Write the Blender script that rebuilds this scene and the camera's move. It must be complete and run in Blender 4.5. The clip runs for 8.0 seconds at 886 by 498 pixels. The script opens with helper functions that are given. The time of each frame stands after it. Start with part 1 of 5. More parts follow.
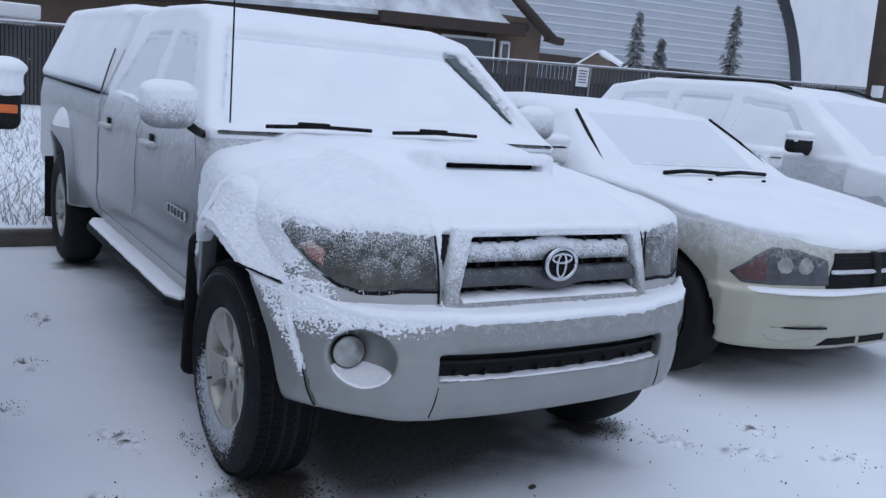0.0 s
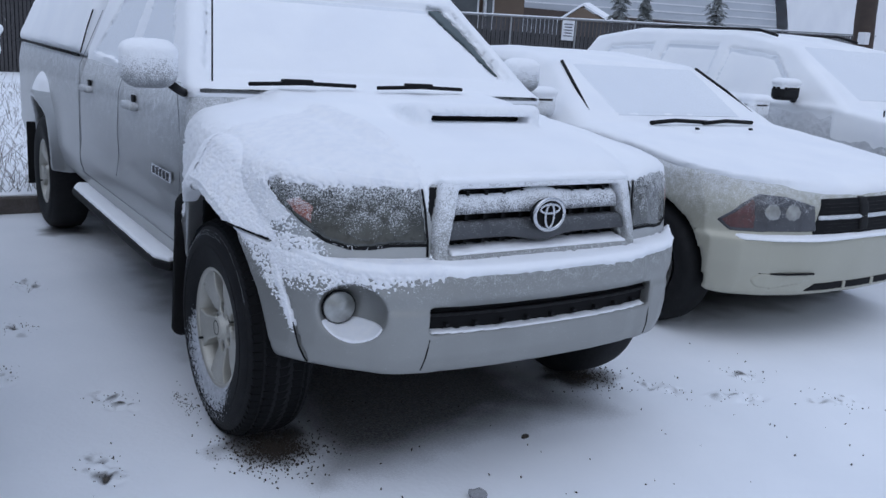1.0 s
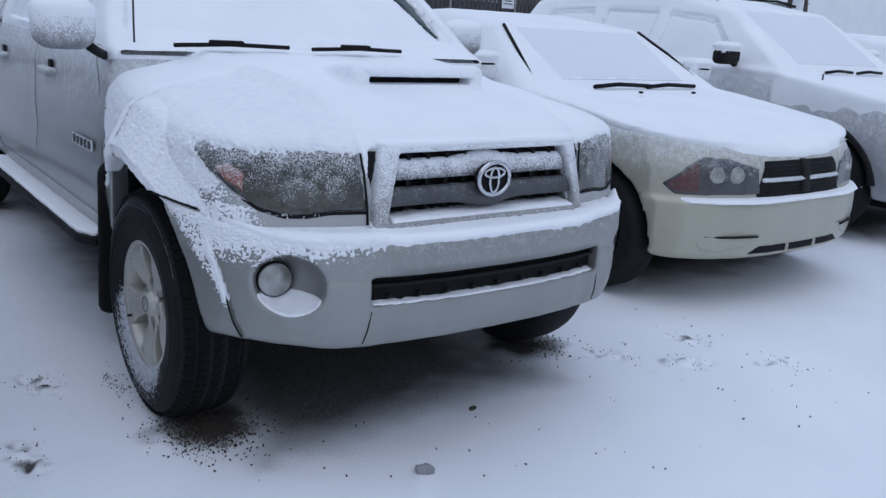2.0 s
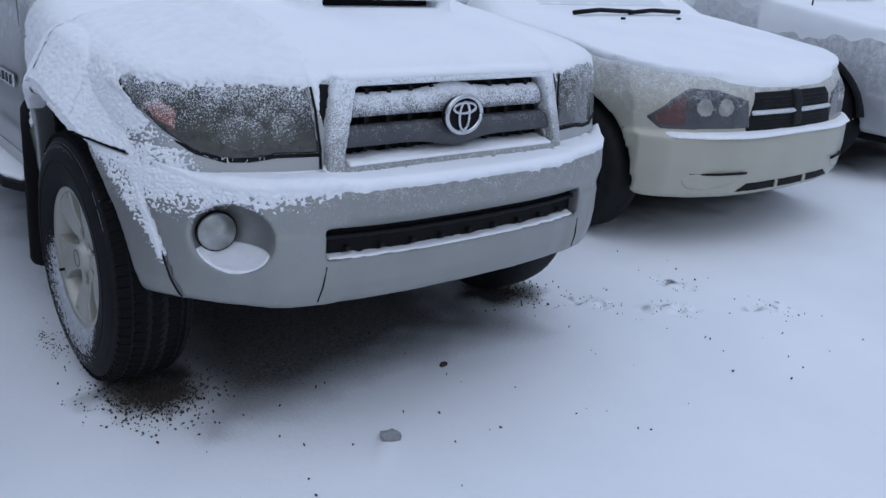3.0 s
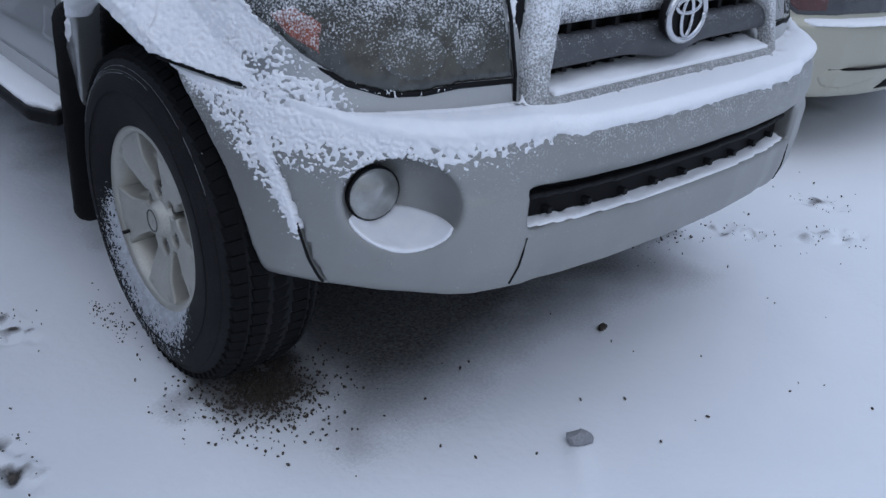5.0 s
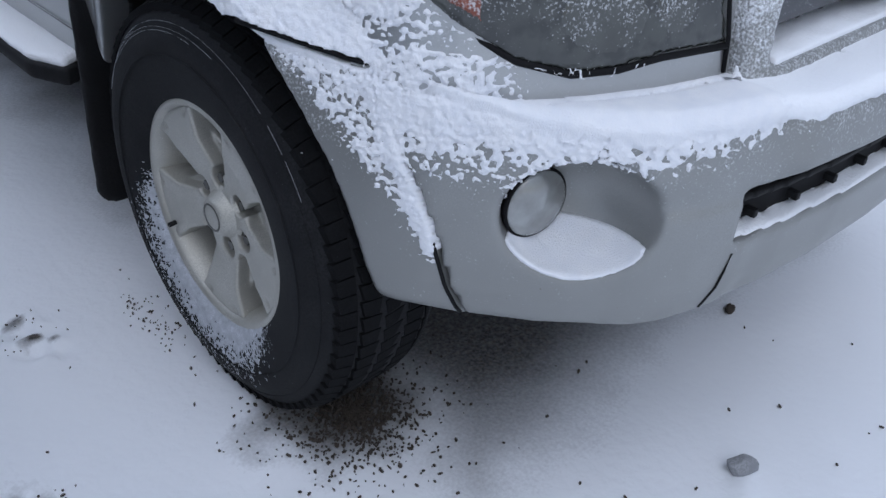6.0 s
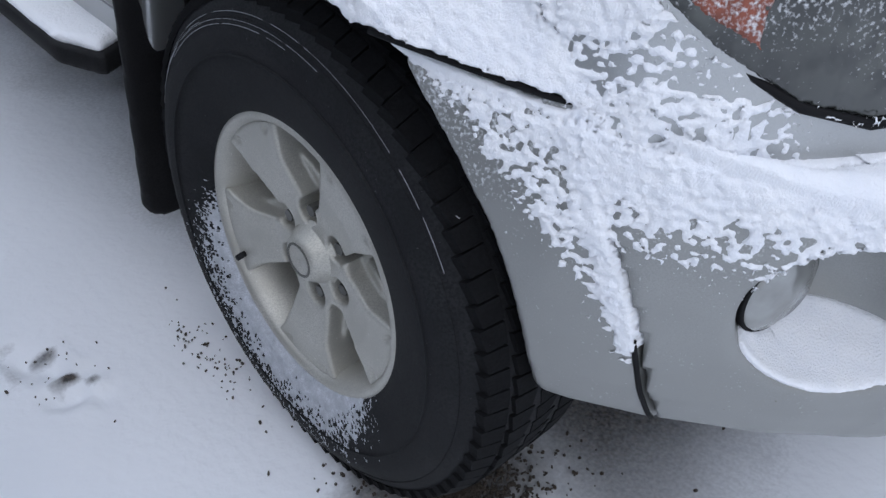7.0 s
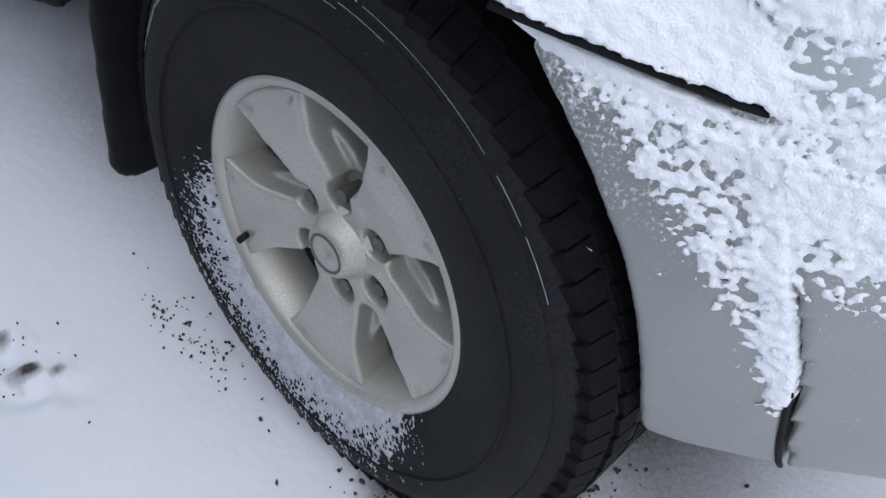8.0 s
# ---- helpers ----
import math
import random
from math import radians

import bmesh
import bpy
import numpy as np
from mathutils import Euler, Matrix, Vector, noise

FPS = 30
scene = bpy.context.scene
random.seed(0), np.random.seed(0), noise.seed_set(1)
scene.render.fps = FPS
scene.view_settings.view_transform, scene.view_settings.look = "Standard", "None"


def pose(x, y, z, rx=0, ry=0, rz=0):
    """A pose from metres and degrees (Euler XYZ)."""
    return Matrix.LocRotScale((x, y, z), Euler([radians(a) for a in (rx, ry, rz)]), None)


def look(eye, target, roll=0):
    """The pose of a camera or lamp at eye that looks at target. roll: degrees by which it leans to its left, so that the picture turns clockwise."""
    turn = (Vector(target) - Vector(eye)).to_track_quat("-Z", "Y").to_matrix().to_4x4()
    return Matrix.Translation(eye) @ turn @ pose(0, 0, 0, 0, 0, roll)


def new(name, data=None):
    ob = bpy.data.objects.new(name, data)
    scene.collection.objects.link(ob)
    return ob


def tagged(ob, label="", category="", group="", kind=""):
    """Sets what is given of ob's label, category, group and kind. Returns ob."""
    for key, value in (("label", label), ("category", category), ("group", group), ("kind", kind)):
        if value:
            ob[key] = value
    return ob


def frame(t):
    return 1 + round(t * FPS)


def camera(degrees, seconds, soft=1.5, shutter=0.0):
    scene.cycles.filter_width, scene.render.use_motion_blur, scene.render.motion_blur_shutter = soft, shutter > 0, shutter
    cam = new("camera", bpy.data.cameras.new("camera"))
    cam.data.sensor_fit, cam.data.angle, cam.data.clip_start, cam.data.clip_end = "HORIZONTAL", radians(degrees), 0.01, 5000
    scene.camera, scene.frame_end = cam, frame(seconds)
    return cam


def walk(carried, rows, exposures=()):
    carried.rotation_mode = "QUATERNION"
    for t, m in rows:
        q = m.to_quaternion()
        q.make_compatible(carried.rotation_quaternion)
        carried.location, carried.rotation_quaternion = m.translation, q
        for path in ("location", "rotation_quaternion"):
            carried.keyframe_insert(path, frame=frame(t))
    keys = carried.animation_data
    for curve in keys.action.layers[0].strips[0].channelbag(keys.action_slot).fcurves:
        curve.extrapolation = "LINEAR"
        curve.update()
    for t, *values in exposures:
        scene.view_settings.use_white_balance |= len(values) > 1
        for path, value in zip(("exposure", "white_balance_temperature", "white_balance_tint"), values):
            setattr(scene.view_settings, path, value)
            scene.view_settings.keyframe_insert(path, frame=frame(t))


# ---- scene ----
cam = camera(53.6, 8.0)
PATH = [
    (0, (-1.874, -2.19, 1.48), (-0.813, -0.537, 1.107), 5.2),
    (0.5, (-1.875, -2.185, 1.474), (-0.859, -0.517, 1.042), 4.2),
    (1, (-1.87, -2.195, 1.461), (-0.793, -0.574, 0.999), 3.9),
    (2.5, (-1.695, -2.008, 1.398), (-0.498, -0.511, 0.826), 3.9),
    (3, (-1.597, -1.896, 1.381), (-0.4, -0.436, 0.722), 3.8),
    (3.5, (-1.612, -1.759, 1.368), (-0.428, -0.311, 0.662), 3.3),
    (4, (-1.658, -1.552, 1.363), (-0.448, -0.15, 0.609), 2.8),
    (5.5, (-1.543, -0.788, 1.255), (-0.354, 0.491, 0.239), 3.2),
    (6, (-1.516, -0.520, 1.250), (-0.343, 0.677, 0.140), 3.0),
    (6.5, (-1.480, -0.290, 1.203), (-0.326, 0.888, 0.065), 2.9),
    (7, (-1.409, -0.105, 1.190), (-0.303, 1.027, -0.036), 3.5),
    (7.5, (-1.390, 0.060, 1.171), (-0.265, 1.068, -0.178), 6.1),
    (8, (-1.365, 0.172, 1.137), (-0.226, 1.070, -0.253), 8.4),
]
walk(cam, [(t, look(eye, target, roll)) for t, eye, target, roll in PATH],
     exposures=[(0, 0.06, 6300, 10), (2.5, -0.01, 6250, 10), (4, -0.06, 6200, 10), (5.5, 0.14, 6400, 10), (6.5, 0.43, 6700, 10), (7, 0.55, 6850, 10), (8, 0.76, 7000, 10)])

# ---- world and light: flat light under a snow sky ----
world = bpy.data.worlds.new("overcast")
scene.world = world
world.use_nodes = True
wn, wl = world.node_tree.nodes, world.node_tree.links
sky = wn.new("ShaderNodeTexSky")
sky.sky_type, sky.sun_disc = "NISHITA", False
sky.sun_elevation, sky.sun_rotation = radians(38), radians(200)
sky_bg = wn["Background"]
sky_bg.inputs[1].default_value = 0.02
cloud_bg = wn.new("ShaderNodeBackground")
cloud_bg.inputs[0].default_value = (0.575, 0.665, 0.86, 1)
cloud_bg.inputs[1].default_value = 0.55
both = wn.new("ShaderNodeAddShader")
# an overcast sky is brighter overhead than at the horizon
way = wn.new("ShaderNodeTexCoord")
split = wn.new("ShaderNodeSeparateXYZ")
rise = wn.new("ShaderNodeMapRange")
rise.inputs[1].default_value, rise.inputs[2].default_value = 0.0, 0.9
rise.inputs[3].default_value, rise.inputs[4].default_value = 0.38, 1.06
wl.new(way.outputs["Generated"], split.inputs[0])
wl.new(split.outputs[2], rise.inputs[0])
wl.new(rise.outputs[0], cloud_bg.inputs[1])
wl.new(sky.outputs[0], sky_bg.inputs[0])
wl.new(sky_bg.outputs[0], both.inputs[0])
wl.new(cloud_bg.outputs[0], both.inputs[1])
wl.new(both.outputs[0], wn["World Output"].inputs[0])
sun = new("sun", bpy.data.lights.new("sun", "SUN"))
sun.data.energy, sun.data.angle, sun.data.color = 0.3, radians(60), (1.0, 0.97, 0.93)
sun.matrix_world = look((-5, -5, 14), (0, 0, 0))


# ---- materials ----
def material(name, base, rough=0.5, metal=0.0, tone=(), scale=6.0, grain=0.0, grain_scale=300.0, bump=0.0, bump_scale=80.0, specks=None, coat=0.0, transmission=0.0, spec=0.5, dust=None):
    """base and tone: two colours that a coarse noise mixes; grain: fine value noise; specks: (colour, scale, threshold) of fine flecks."""
    m = bpy.data.materials.new(name)
    m.use_nodes = True
    n, l = m.node_tree.nodes, m.node_tree.links
    b = n["Principled BSDF"]
    b.inputs["Roughness"].default_value, b.inputs["Metallic"].default_value = rough, metal
    b.inputs["Coat Weight"].default_value, b.inputs["Transmission Weight"].default_value = coat, transmission
    b.inputs["Specular IOR Level"].default_value = spec
    where = n.new("ShaderNodeTexCoord").outputs["Object"]

    def noise_at(s, detail=4.0):
        t = n.new("ShaderNodeTexNoise")
        t.inputs["Scale"].default_value, t.inputs["Detail"].default_value = s, detail
        l.new(where, t.inputs["Vector"])
        return t.outputs["Fac"]

    def mixed(a, c, fac):
        x = n.new("ShaderNodeMix")
        x.data_type = "RGBA"
        for k, v in ((6, a), (7, c)):
            if isinstance(v, tuple):
                x.inputs[k].default_value = (*v, 1)
            else:
                l.new(v, x.inputs[k])
        l.new(fac, x.inputs[0])
        return x.outputs[2]

    def ranged(v, lo, hi):
        r = n.new("ShaderNodeMapRange")
        r.inputs[1].default_value, r.inputs[2].default_value = lo, hi
        l.new(v, r.inputs[0])
        return r.outputs[0]

    colour = mixed(base, tone or tuple(0.82 * c for c in base), ranged(noise_at(scale), 0.35, 0.68))
    if grain:
        colour = mixed(colour, tuple(c * (1 - grain) for c in base), ranged(noise_at(grain_scale, 2.0), 0.42, 0.62))
    if specks:
        fleck = ranged(noise_at(specks[1], 3.0), specks[2], specks[2] + 0.04)
        colour = mixed(colour, specks[0], fleck)
    if dust:
        # snow grains that stick, thicker towards the upper height of the two
        z = n.new("ShaderNodeSeparateXYZ")
        l.new(where, z.inputs[0])
        grains = n.new("ShaderNodeMath")
        grains.operation = "ADD"
        l.new(ranged(z.outputs[2], dust[0], dust[1]), grains.inputs[0])
        speck = n.new("ShaderNodeMath")
        speck.operation = "MULTIPLY_ADD"
        speck.inputs[1].default_value, speck.inputs[2].default_value = 1.9, -0.95
        l.new(noise_at(260, 2.0), speck.inputs[0])
        drift = n.new("ShaderNodeMath")
        drift.operation = "MULTIPLY_ADD"
        drift.inputs[1].default_value = 0.7
        l.new(noise_at(28, 3.0), drift.inputs[0])
        l.new(speck.outputs[0], drift.inputs[2])
        l.new(drift.outputs[0], grains.inputs[1])
        fac = ranged(grains.outputs[0], 0.72, 1.32)
        relief = n.new("ShaderNodeBump")
        relief.inputs["Strength"].default_value, relief.inputs["Distance"].default_value = 0.8, 0.002
        l.new(fac, relief.inputs["Height"])
        l.new(relief.outputs[0], b.inputs["Normal"])
        colour = mixed(colour, (0.84, 0.86, 0.89), fac)
        for socket, bare, snowy in (("Metallic", metal, 0.0), ("Roughness", rough, 0.8), ("Coat Weight", coat, 0.0)):
            r = n.new("ShaderNodeMapRange")
            r.inputs[3].default_value, r.inputs[4].default_value = bare, snowy
            l.new(fac, r.inputs[0])
            l.new(r.outputs[0], b.inputs[socket])
    l.new(colour, b.inputs["Base Color"])
    if bump:
        k = n.new("ShaderNodeBump")
        k.inputs["Strength"].default_value, k.inputs["Distance"].default_value = 1.0, bump
        l.new(noise_at(bump_scale, 5.0), k.inputs["Height"])
        l.new(k.outputs[0], b.inputs["Normal"])
    return m


SNOW = material("snow", (0.92, 0.935, 0.955), 0.75, tone=(0.87, 0.89, 0.925), scale=3, bump=0.0025, bump_scale=170, spec=0.3)
CRUST = material("crusted snow", (0.90, 0.91, 0.93), 0.7, tone=(0.84, 0.86, 0.90), scale=30, bump=0.002, bump_scale=420, spec=0.3)
PAINT = material("silver paint", (0.47, 0.48, 0.48), 0.38, 0.75, tone=(0.42, 0.43, 0.43), scale=2.2, grain=0.12, grain_scale=900, coat=0.25, dust=(0.80, 1.40))
PLASTIC_SILVER = material("silver painted plastic", (0.33, 0.335, 0.325), 0.40, 0.5, tone=(0.275, 0.278, 0.268), scale=5, grain=0.12, grain_scale=600, specks=((0.2, 0.19, 0.17), 160, 0.75), dust=(0.64, 1.02))
FROSTED = material("frosted paint", (0.62, 0.64, 0.66), 0.55, 0.3, tone=(0.5, 0.52, 0.54), scale=9, specks=((0.85, 0.87, 0.9), 220, 0.56), bump=0.001, bump_scale=200)
BLACK = material("black plastic", (0.008, 0.008, 0.009), 0.65, tone=(0.013, 0.013, 0.014), scale=14, grain=0.3, spec=0.25)
RUBBER = material("tyre rubber", (0.0075, 0.008, 0.0095), 0.75, tone=(0.015, 0.0155, 0.017), scale=16, grain=0.3, grain_scale=260, bump=0.0006, bump_scale=500, specks=((0.25, 0.265, 0.29), 330, 0.74), spec=0.25)
# the tyre's rubber again, with the wheel arch's shade put into its colour
TREAD_SHADED = material("arch-shaded tread rubber", (0.004, 0.0042, 0.005), 0.85, tone=(0.007, 0.0072, 0.008), scale=24, grain=0.3, grain_scale=260, bump=0.0005, bump_scale=400, specks=((0.2, 0.21, 0.23), 260, 0.77), spec=0.15)
FAINT = material("snow-filled door gap", (0.16, 0.165, 0.175), 0.8, tone=(0.32, 0.33, 0.35), scale=9)
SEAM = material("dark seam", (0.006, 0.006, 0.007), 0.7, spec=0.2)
ALLOY = material("dirty cast alloy", (0.52, 0.51, 0.465), 0.42, 0.45, tone=(0.42, 0.41, 0.365), scale=14, grain=0.22, grain_scale=420, specks=((0.62, 0.62, 0.6), 300, 0.69))
# darker copy of the alloy, with shade put into the colour
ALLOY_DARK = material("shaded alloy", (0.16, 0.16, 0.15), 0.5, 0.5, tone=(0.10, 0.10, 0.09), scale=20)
CHROME = material("chrome", (0.62, 0.63, 0.65), 0.18, 1.0, tone=(0.5, 0.51, 0.53), scale=30)
BAR_GREY = material("grey grille bar", (0.085, 0.088, 0.095), 0.5, 0.2, tone=(0.06, 0.062, 0.068), scale=12, dust=(0.86, 1.03))
BAR_FROST = material("frosted grille bar", (0.11, 0.113, 0.12), 0.5, 0.2, tone=(0.08, 0.082, 0.088), scale=12, dust=(0.86, 0.985))
MIRROR_SHELL = material("silver mirror shell", (0.30, 0.31, 0.32), 0.45, 0.4, tone=(0.25, 0.26, 0.27), scale=8, grain=0.12, dust=(1.20, 1.32))
LENS = material("smoked lamp lens", (0.035, 0.038, 0.036), 0.10, tone=(0.075, 0.08, 0.072), scale=7, grain=0.2, grain_scale=40, coat=0.5, dust=(0.86, 1.10))
LENS_GLOW = material("clear lamp reflector", (0.40, 0.41, 0.40), 0.16, 0.55, tone=(0.26, 0.26, 0.25), scale=24)
LENS_DARK = material("dark lamp lens", (0.035, 0.037, 0.045), 0.12, tone=(0.06, 0.062, 0.07), scale=12, coat=0.4, dust=(0.66, 0.98))
BOWL = material("dim lamp bowl", (0.085, 0.09, 0.083), 0.12, tone=(0.055, 0.058, 0.053), scale=20, coat=0.4, dust=(0.83, 1.05))
AMBER = material("amber reflector", (0.27, 0.07, 0.038), 0.3, tone=(0.18, 0.05, 0.03), scale=40, grain=0.3, grain_scale=90, dust=(0.84, 1.03))
ORANGE = material("orange marker stripe", (0.72, 0.16, 0.03), 0.4, tone=(0.55, 0.12, 0.03), scale=30)
MARKER = material("dull red marker", (0.11, 0.04, 0.04), 0.3, tone=(0.07, 0.035, 0.035), scale=40, dust=(0.64, 0.98))
GLASS_SNOW = material("thin snow on glass", (0.80, 0.83, 0.87), 0.7, tone=(0.74, 0.775, 0.83), scale=1.6, grain=0.05, grain_scale=70, spec=0.3)
SIDEWALL_FROST = material("frost on rubber", (0.55, 0.575, 0.62), 0.75, tone=(0.34, 0.36, 0.39), scale=60, grain=0.25, grain_scale=420, bump=0.0012, bump_scale=500, spec=0.3)
GLASS = material("dark car glass", (0.03, 0.05, 0.055), 0.06, tone=(0.05, 0.08, 0.085), scale=5, coat=0.3)
CREAM = material("pale beige paint", (0.43, 0.42, 0.345), 0.38, 0.3, tone=(0.38, 0.37, 0.30), scale=2.5, grain=0.1, grain_scale=700, coat=0.3, dust=(0.60, 0.98))
GREY_PAINT = material("light grey paint", (0.42, 0.43, 0.45), 0.4, 0.4, tone=(0.36, 0.37, 0.39), scale=2.5, grain=0.12, dust=(0.45, 1.15))
GRAVEL = material("wet gravel", (0.075, 0.058, 0.045), 0.8, tone=(0.03, 0.025, 0.022), scale=60, grain=0.4)
STONE = material("grey stone", (0.34, 0.35, 0.37), 0.8, tone=(0.22, 0.225, 0.24), scale=40, grain=0.3, bump=0.002, bump_scale=120)
CONCRETE = material("dirty kerb concrete", (0.10, 0.085, 0.075), 0.9, tone=(0.17, 0.155, 0.15), scale=5, grain=0.3, bump=0.002)
BARK = material("creosoted pole wood", (0.075, 0.055, 0.045), 0.9, tone=(0.04, 0.03, 0.026), scale=3, grain=0.3, bump=0.004, bump_scale=30)
STUCCO = material("brown stucco", (0.19, 0.14, 0.105), 0.9, tone=(0.15, 0.11, 0.085), scale=1.5, grain=0.2, grain_scale=90)
TRIM = material("dark brown trim", (0.07, 0.05, 0.042), 0.8, tone=(0.05, 0.037, 0.03), scale=3, grain=0.2)
SHINGLE_SNOW = material("snow on shingles", (0.72, 0.75, 0.8), 0.8, tone=(0.45, 0.46, 0.5), scale=1.2, specks=((0.25, 0.25, 0.27), 18, 0.66))
# cladding colour lifted to paint in the haze of falling snow
STEEL = material("haze-paled galvanised cladding", (0.50, 0.53, 0.57), 0.7, 0.0, tone=(0.43, 0.46, 0.50), scale=0.3, grain=0.12, grain_scale=20)
WHITE_SKIN = material("white tarpaulin", (0.80, 0.81, 0.83), 0.7, tone=(0.74, 0.75, 0.78), scale=0.25)
FENCE = material("dark privacy slats", (0.060, 0.058, 0.062), 0.85, tone=(0.10, 0.098, 0.102), scale=1.2, grain=0.3, grain_scale=50)
WIRE = material("galvanised wire", (0.3, 0.31, 0.32), 0.5, 0.6)
# frosted needles, greyed further in colour for the same distant haze
NEEDLE = material("haze-paled frosted spruce needles", (0.17, 0.185, 0.18), 0.85, tone=(0.48, 0.51, 0.54), scale=1.6, grain=0.4, grain_scale=30)
DRY = material("dry frosted weeds", (0.30, 0.275, 0.26), 0.9, tone=(0.55, 0.56, 0.58), scale=2.5, grain=0.3, grain_scale=40)
WHITE = material("white paint", (0.72, 0.73, 0.75), 0.6, tone=(0.62, 0.63, 0.66), scale=8)
INK = material("printed ink", (0.10, 0.10, 0.12), 0.7)
WINDOW = material("dim window glass", (0.08, 0.09, 0.10), 0.12, tone=(0.13, 0.14, 0.15), scale=0.8)


# ---- building helpers ----
def mesh_from(verts, faces, smooth=True, name="mesh"):
    me = bpy.data.meshes.new(name)
    verts, faces = np.asarray(verts, np.float32), np.asarray(faces, np.int32)
    n, k = len(faces), faces.shape[1]
    me.vertices.add(len(verts))
    me.vertices.foreach_set("co", verts.ravel())
    me.loops.add(n * k)
    me.loops.foreach_set("vertex_index", faces.ravel())
    me.polygons.add(n)
    me.polygons.foreach_set("loop_start", np.arange(0, n * k, k, dtype=np.int32))
    me.polygons.foreach_set("use_smooth", np.full(n, smooth))
    me.update(calc_edges=True)
    me.validate()
    return me


def part(name, shape, mat, parent=None, label="", m=None):
    """Links a bmesh or a mesh as one object under a thing or a part."""
    if isinstance(shape, bmesh.types.BMesh):
        me = bpy.data.meshes.new(name)
        shape.to_mesh(me)
        shape.free()
    else:
        me = shape
    if not me.materials:
        me.materials.append(mat)
    ob = new(name, me)
    if parent is not None:
        ob.parent = parent
    if m is not None:
        ob.matrix_basis = m
    return tagged(ob, label)


def thing(name, label, category, group="", kind="", m=None):
    ob = tagged(new(name), label, category, group, kind)
    if m is not None:
        ob.matrix_basis = m
    return ob


def solid(bm, kind, m, bevel=0.0, **kw):
    """Adds a bevelled box, a cylinder or a ball to bm at the pose m."""
    if kind == "box":
        got = bmesh.ops.create_cube(bm, size=1.0, matrix=m)
    elif kind == "rod":
        got = bmesh.ops.create_cone(bm, cap_ends=True, segments=kw.get("seg", 20), radius1=kw.get("r1", 0.5), radius2=kw.get("r2", 0.5), depth=1.0, matrix=m)
    else:
        got = bmesh.ops.create_icosphere(bm, subdivisions=kw.get("sub", 2), radius=0.5, matrix=m)
    if bevel:
        edges = list({e for v in got["verts"] for e in v.link_edges})
        bmesh.ops.bevel(bm, geom=edges, offset=bevel, segments=2, affect="EDGES", profile=0.5)
    return bm


def box(size, at=(0, 0, 0), turn=(0, 0, 0), bevel=0.0, bm=None):
    bm = bm or bmesh.new()
    return solid(bm, "box", pose(*at, *turn) @ Matrix.Diagonal((*size, 1)), bevel)


def smooth(bm):
    for f in bm.faces:
        f.smooth = True
    return bm


def lathe(profile, seg=64, axis="x"):
    """A closed turn of (along, radius) points about the x axis."""
    p = np.array(profile, float)
    a = np.linspace(0, 2 * np.pi, seg, endpoint=False)
    k = len(p)
    v = np.stack([np.repeat(p[None, :, 0], seg, 0), np.outer(np.cos(a), p[:, 1]), np.outer(np.sin(a), p[:, 1])], -1).reshape(-1, 3)
    i, j = np.meshgrid(np.arange(seg), np.arange(k - 1), indexing="ij")
    i2 = (i + 1) % seg
    f = np.stack([i * k + j, i * k + j + 1, i2 * k + j + 1, i2 * k + j], -1).reshape(-1, 4)
    return mesh_from(v, f)


def tube(points, radius, seg=8, taper=1.0):
    """A round tube along points, closed at its ends."""
    pts = [Vector(p) for p in points]
    bm = bmesh.new()
    rings = []
    for i, p in enumerate(pts):
        d = (pts[min(i + 1, len(pts) - 1)] - pts[max(i - 1, 0)]).normalized()
        side = d.cross(Vector((0.3, 0.2, 1))).normalized()
        up = side.cross(d)
        r = radius * (1 + (taper - 1) * i / max(1, len(pts) - 1))
        rings.append([bm.verts.new(p + r * (math.cos(a) * side + math.sin(a) * up)) for a in np.linspace(0, 2 * math.pi, seg, endpoint=False)])
    for a, b in zip(rings, rings[1:]):
        for k in range(seg):
            bm.faces.new((a[k], a[(k + 1) % seg], b[(k + 1) % seg], b[k]))
    bm.faces.new(rings[0][::-1])
    bm.faces.new(rings[-1])
    return smooth(bm)


# ---- solids from distance fields ----
def lump(x, y, z, scale, seed=0):
    """Smooth lattice noise from -1 to 1, on arrays."""
    x, y, z = x / scale + 17.3 * seed, y / scale + 5.1 * seed, z / scale - 9.7 * seed
    xi, yi, zi = np.floor(x).astype(np.int64), np.floor(y).astype(np.int64), np.floor(z).astype(np.int64)
    fx, fy, fz = x - xi, y - yi, z - zi
    fx, fy, fz = (t * t * (3 - 2 * t) for t in (fx, fy, fz))

    def at(i, j, k):
        h = (i * 374761393 + j * 668265263 + k * 2147483647 + seed * 974634541) & 0x7FFFFFFF
        h = ((h ^ (h >> 13)) * 1274126177) & 0x7FFFFFFF
        return ((h ^ (h >> 16)) & 0xFFFF) / 32767.5 - 1

    out = 0
    for di, wx in ((0, 1 - fx), (1, fx)):
        for dj, wy in ((0, 1 - fy), (1, fy)):
            for dk, wz in ((0, 1 - fz), (1, fz)):
                out = out + at(xi + di, yi + dj, zi + dk) * wx * wy * wz
    return out


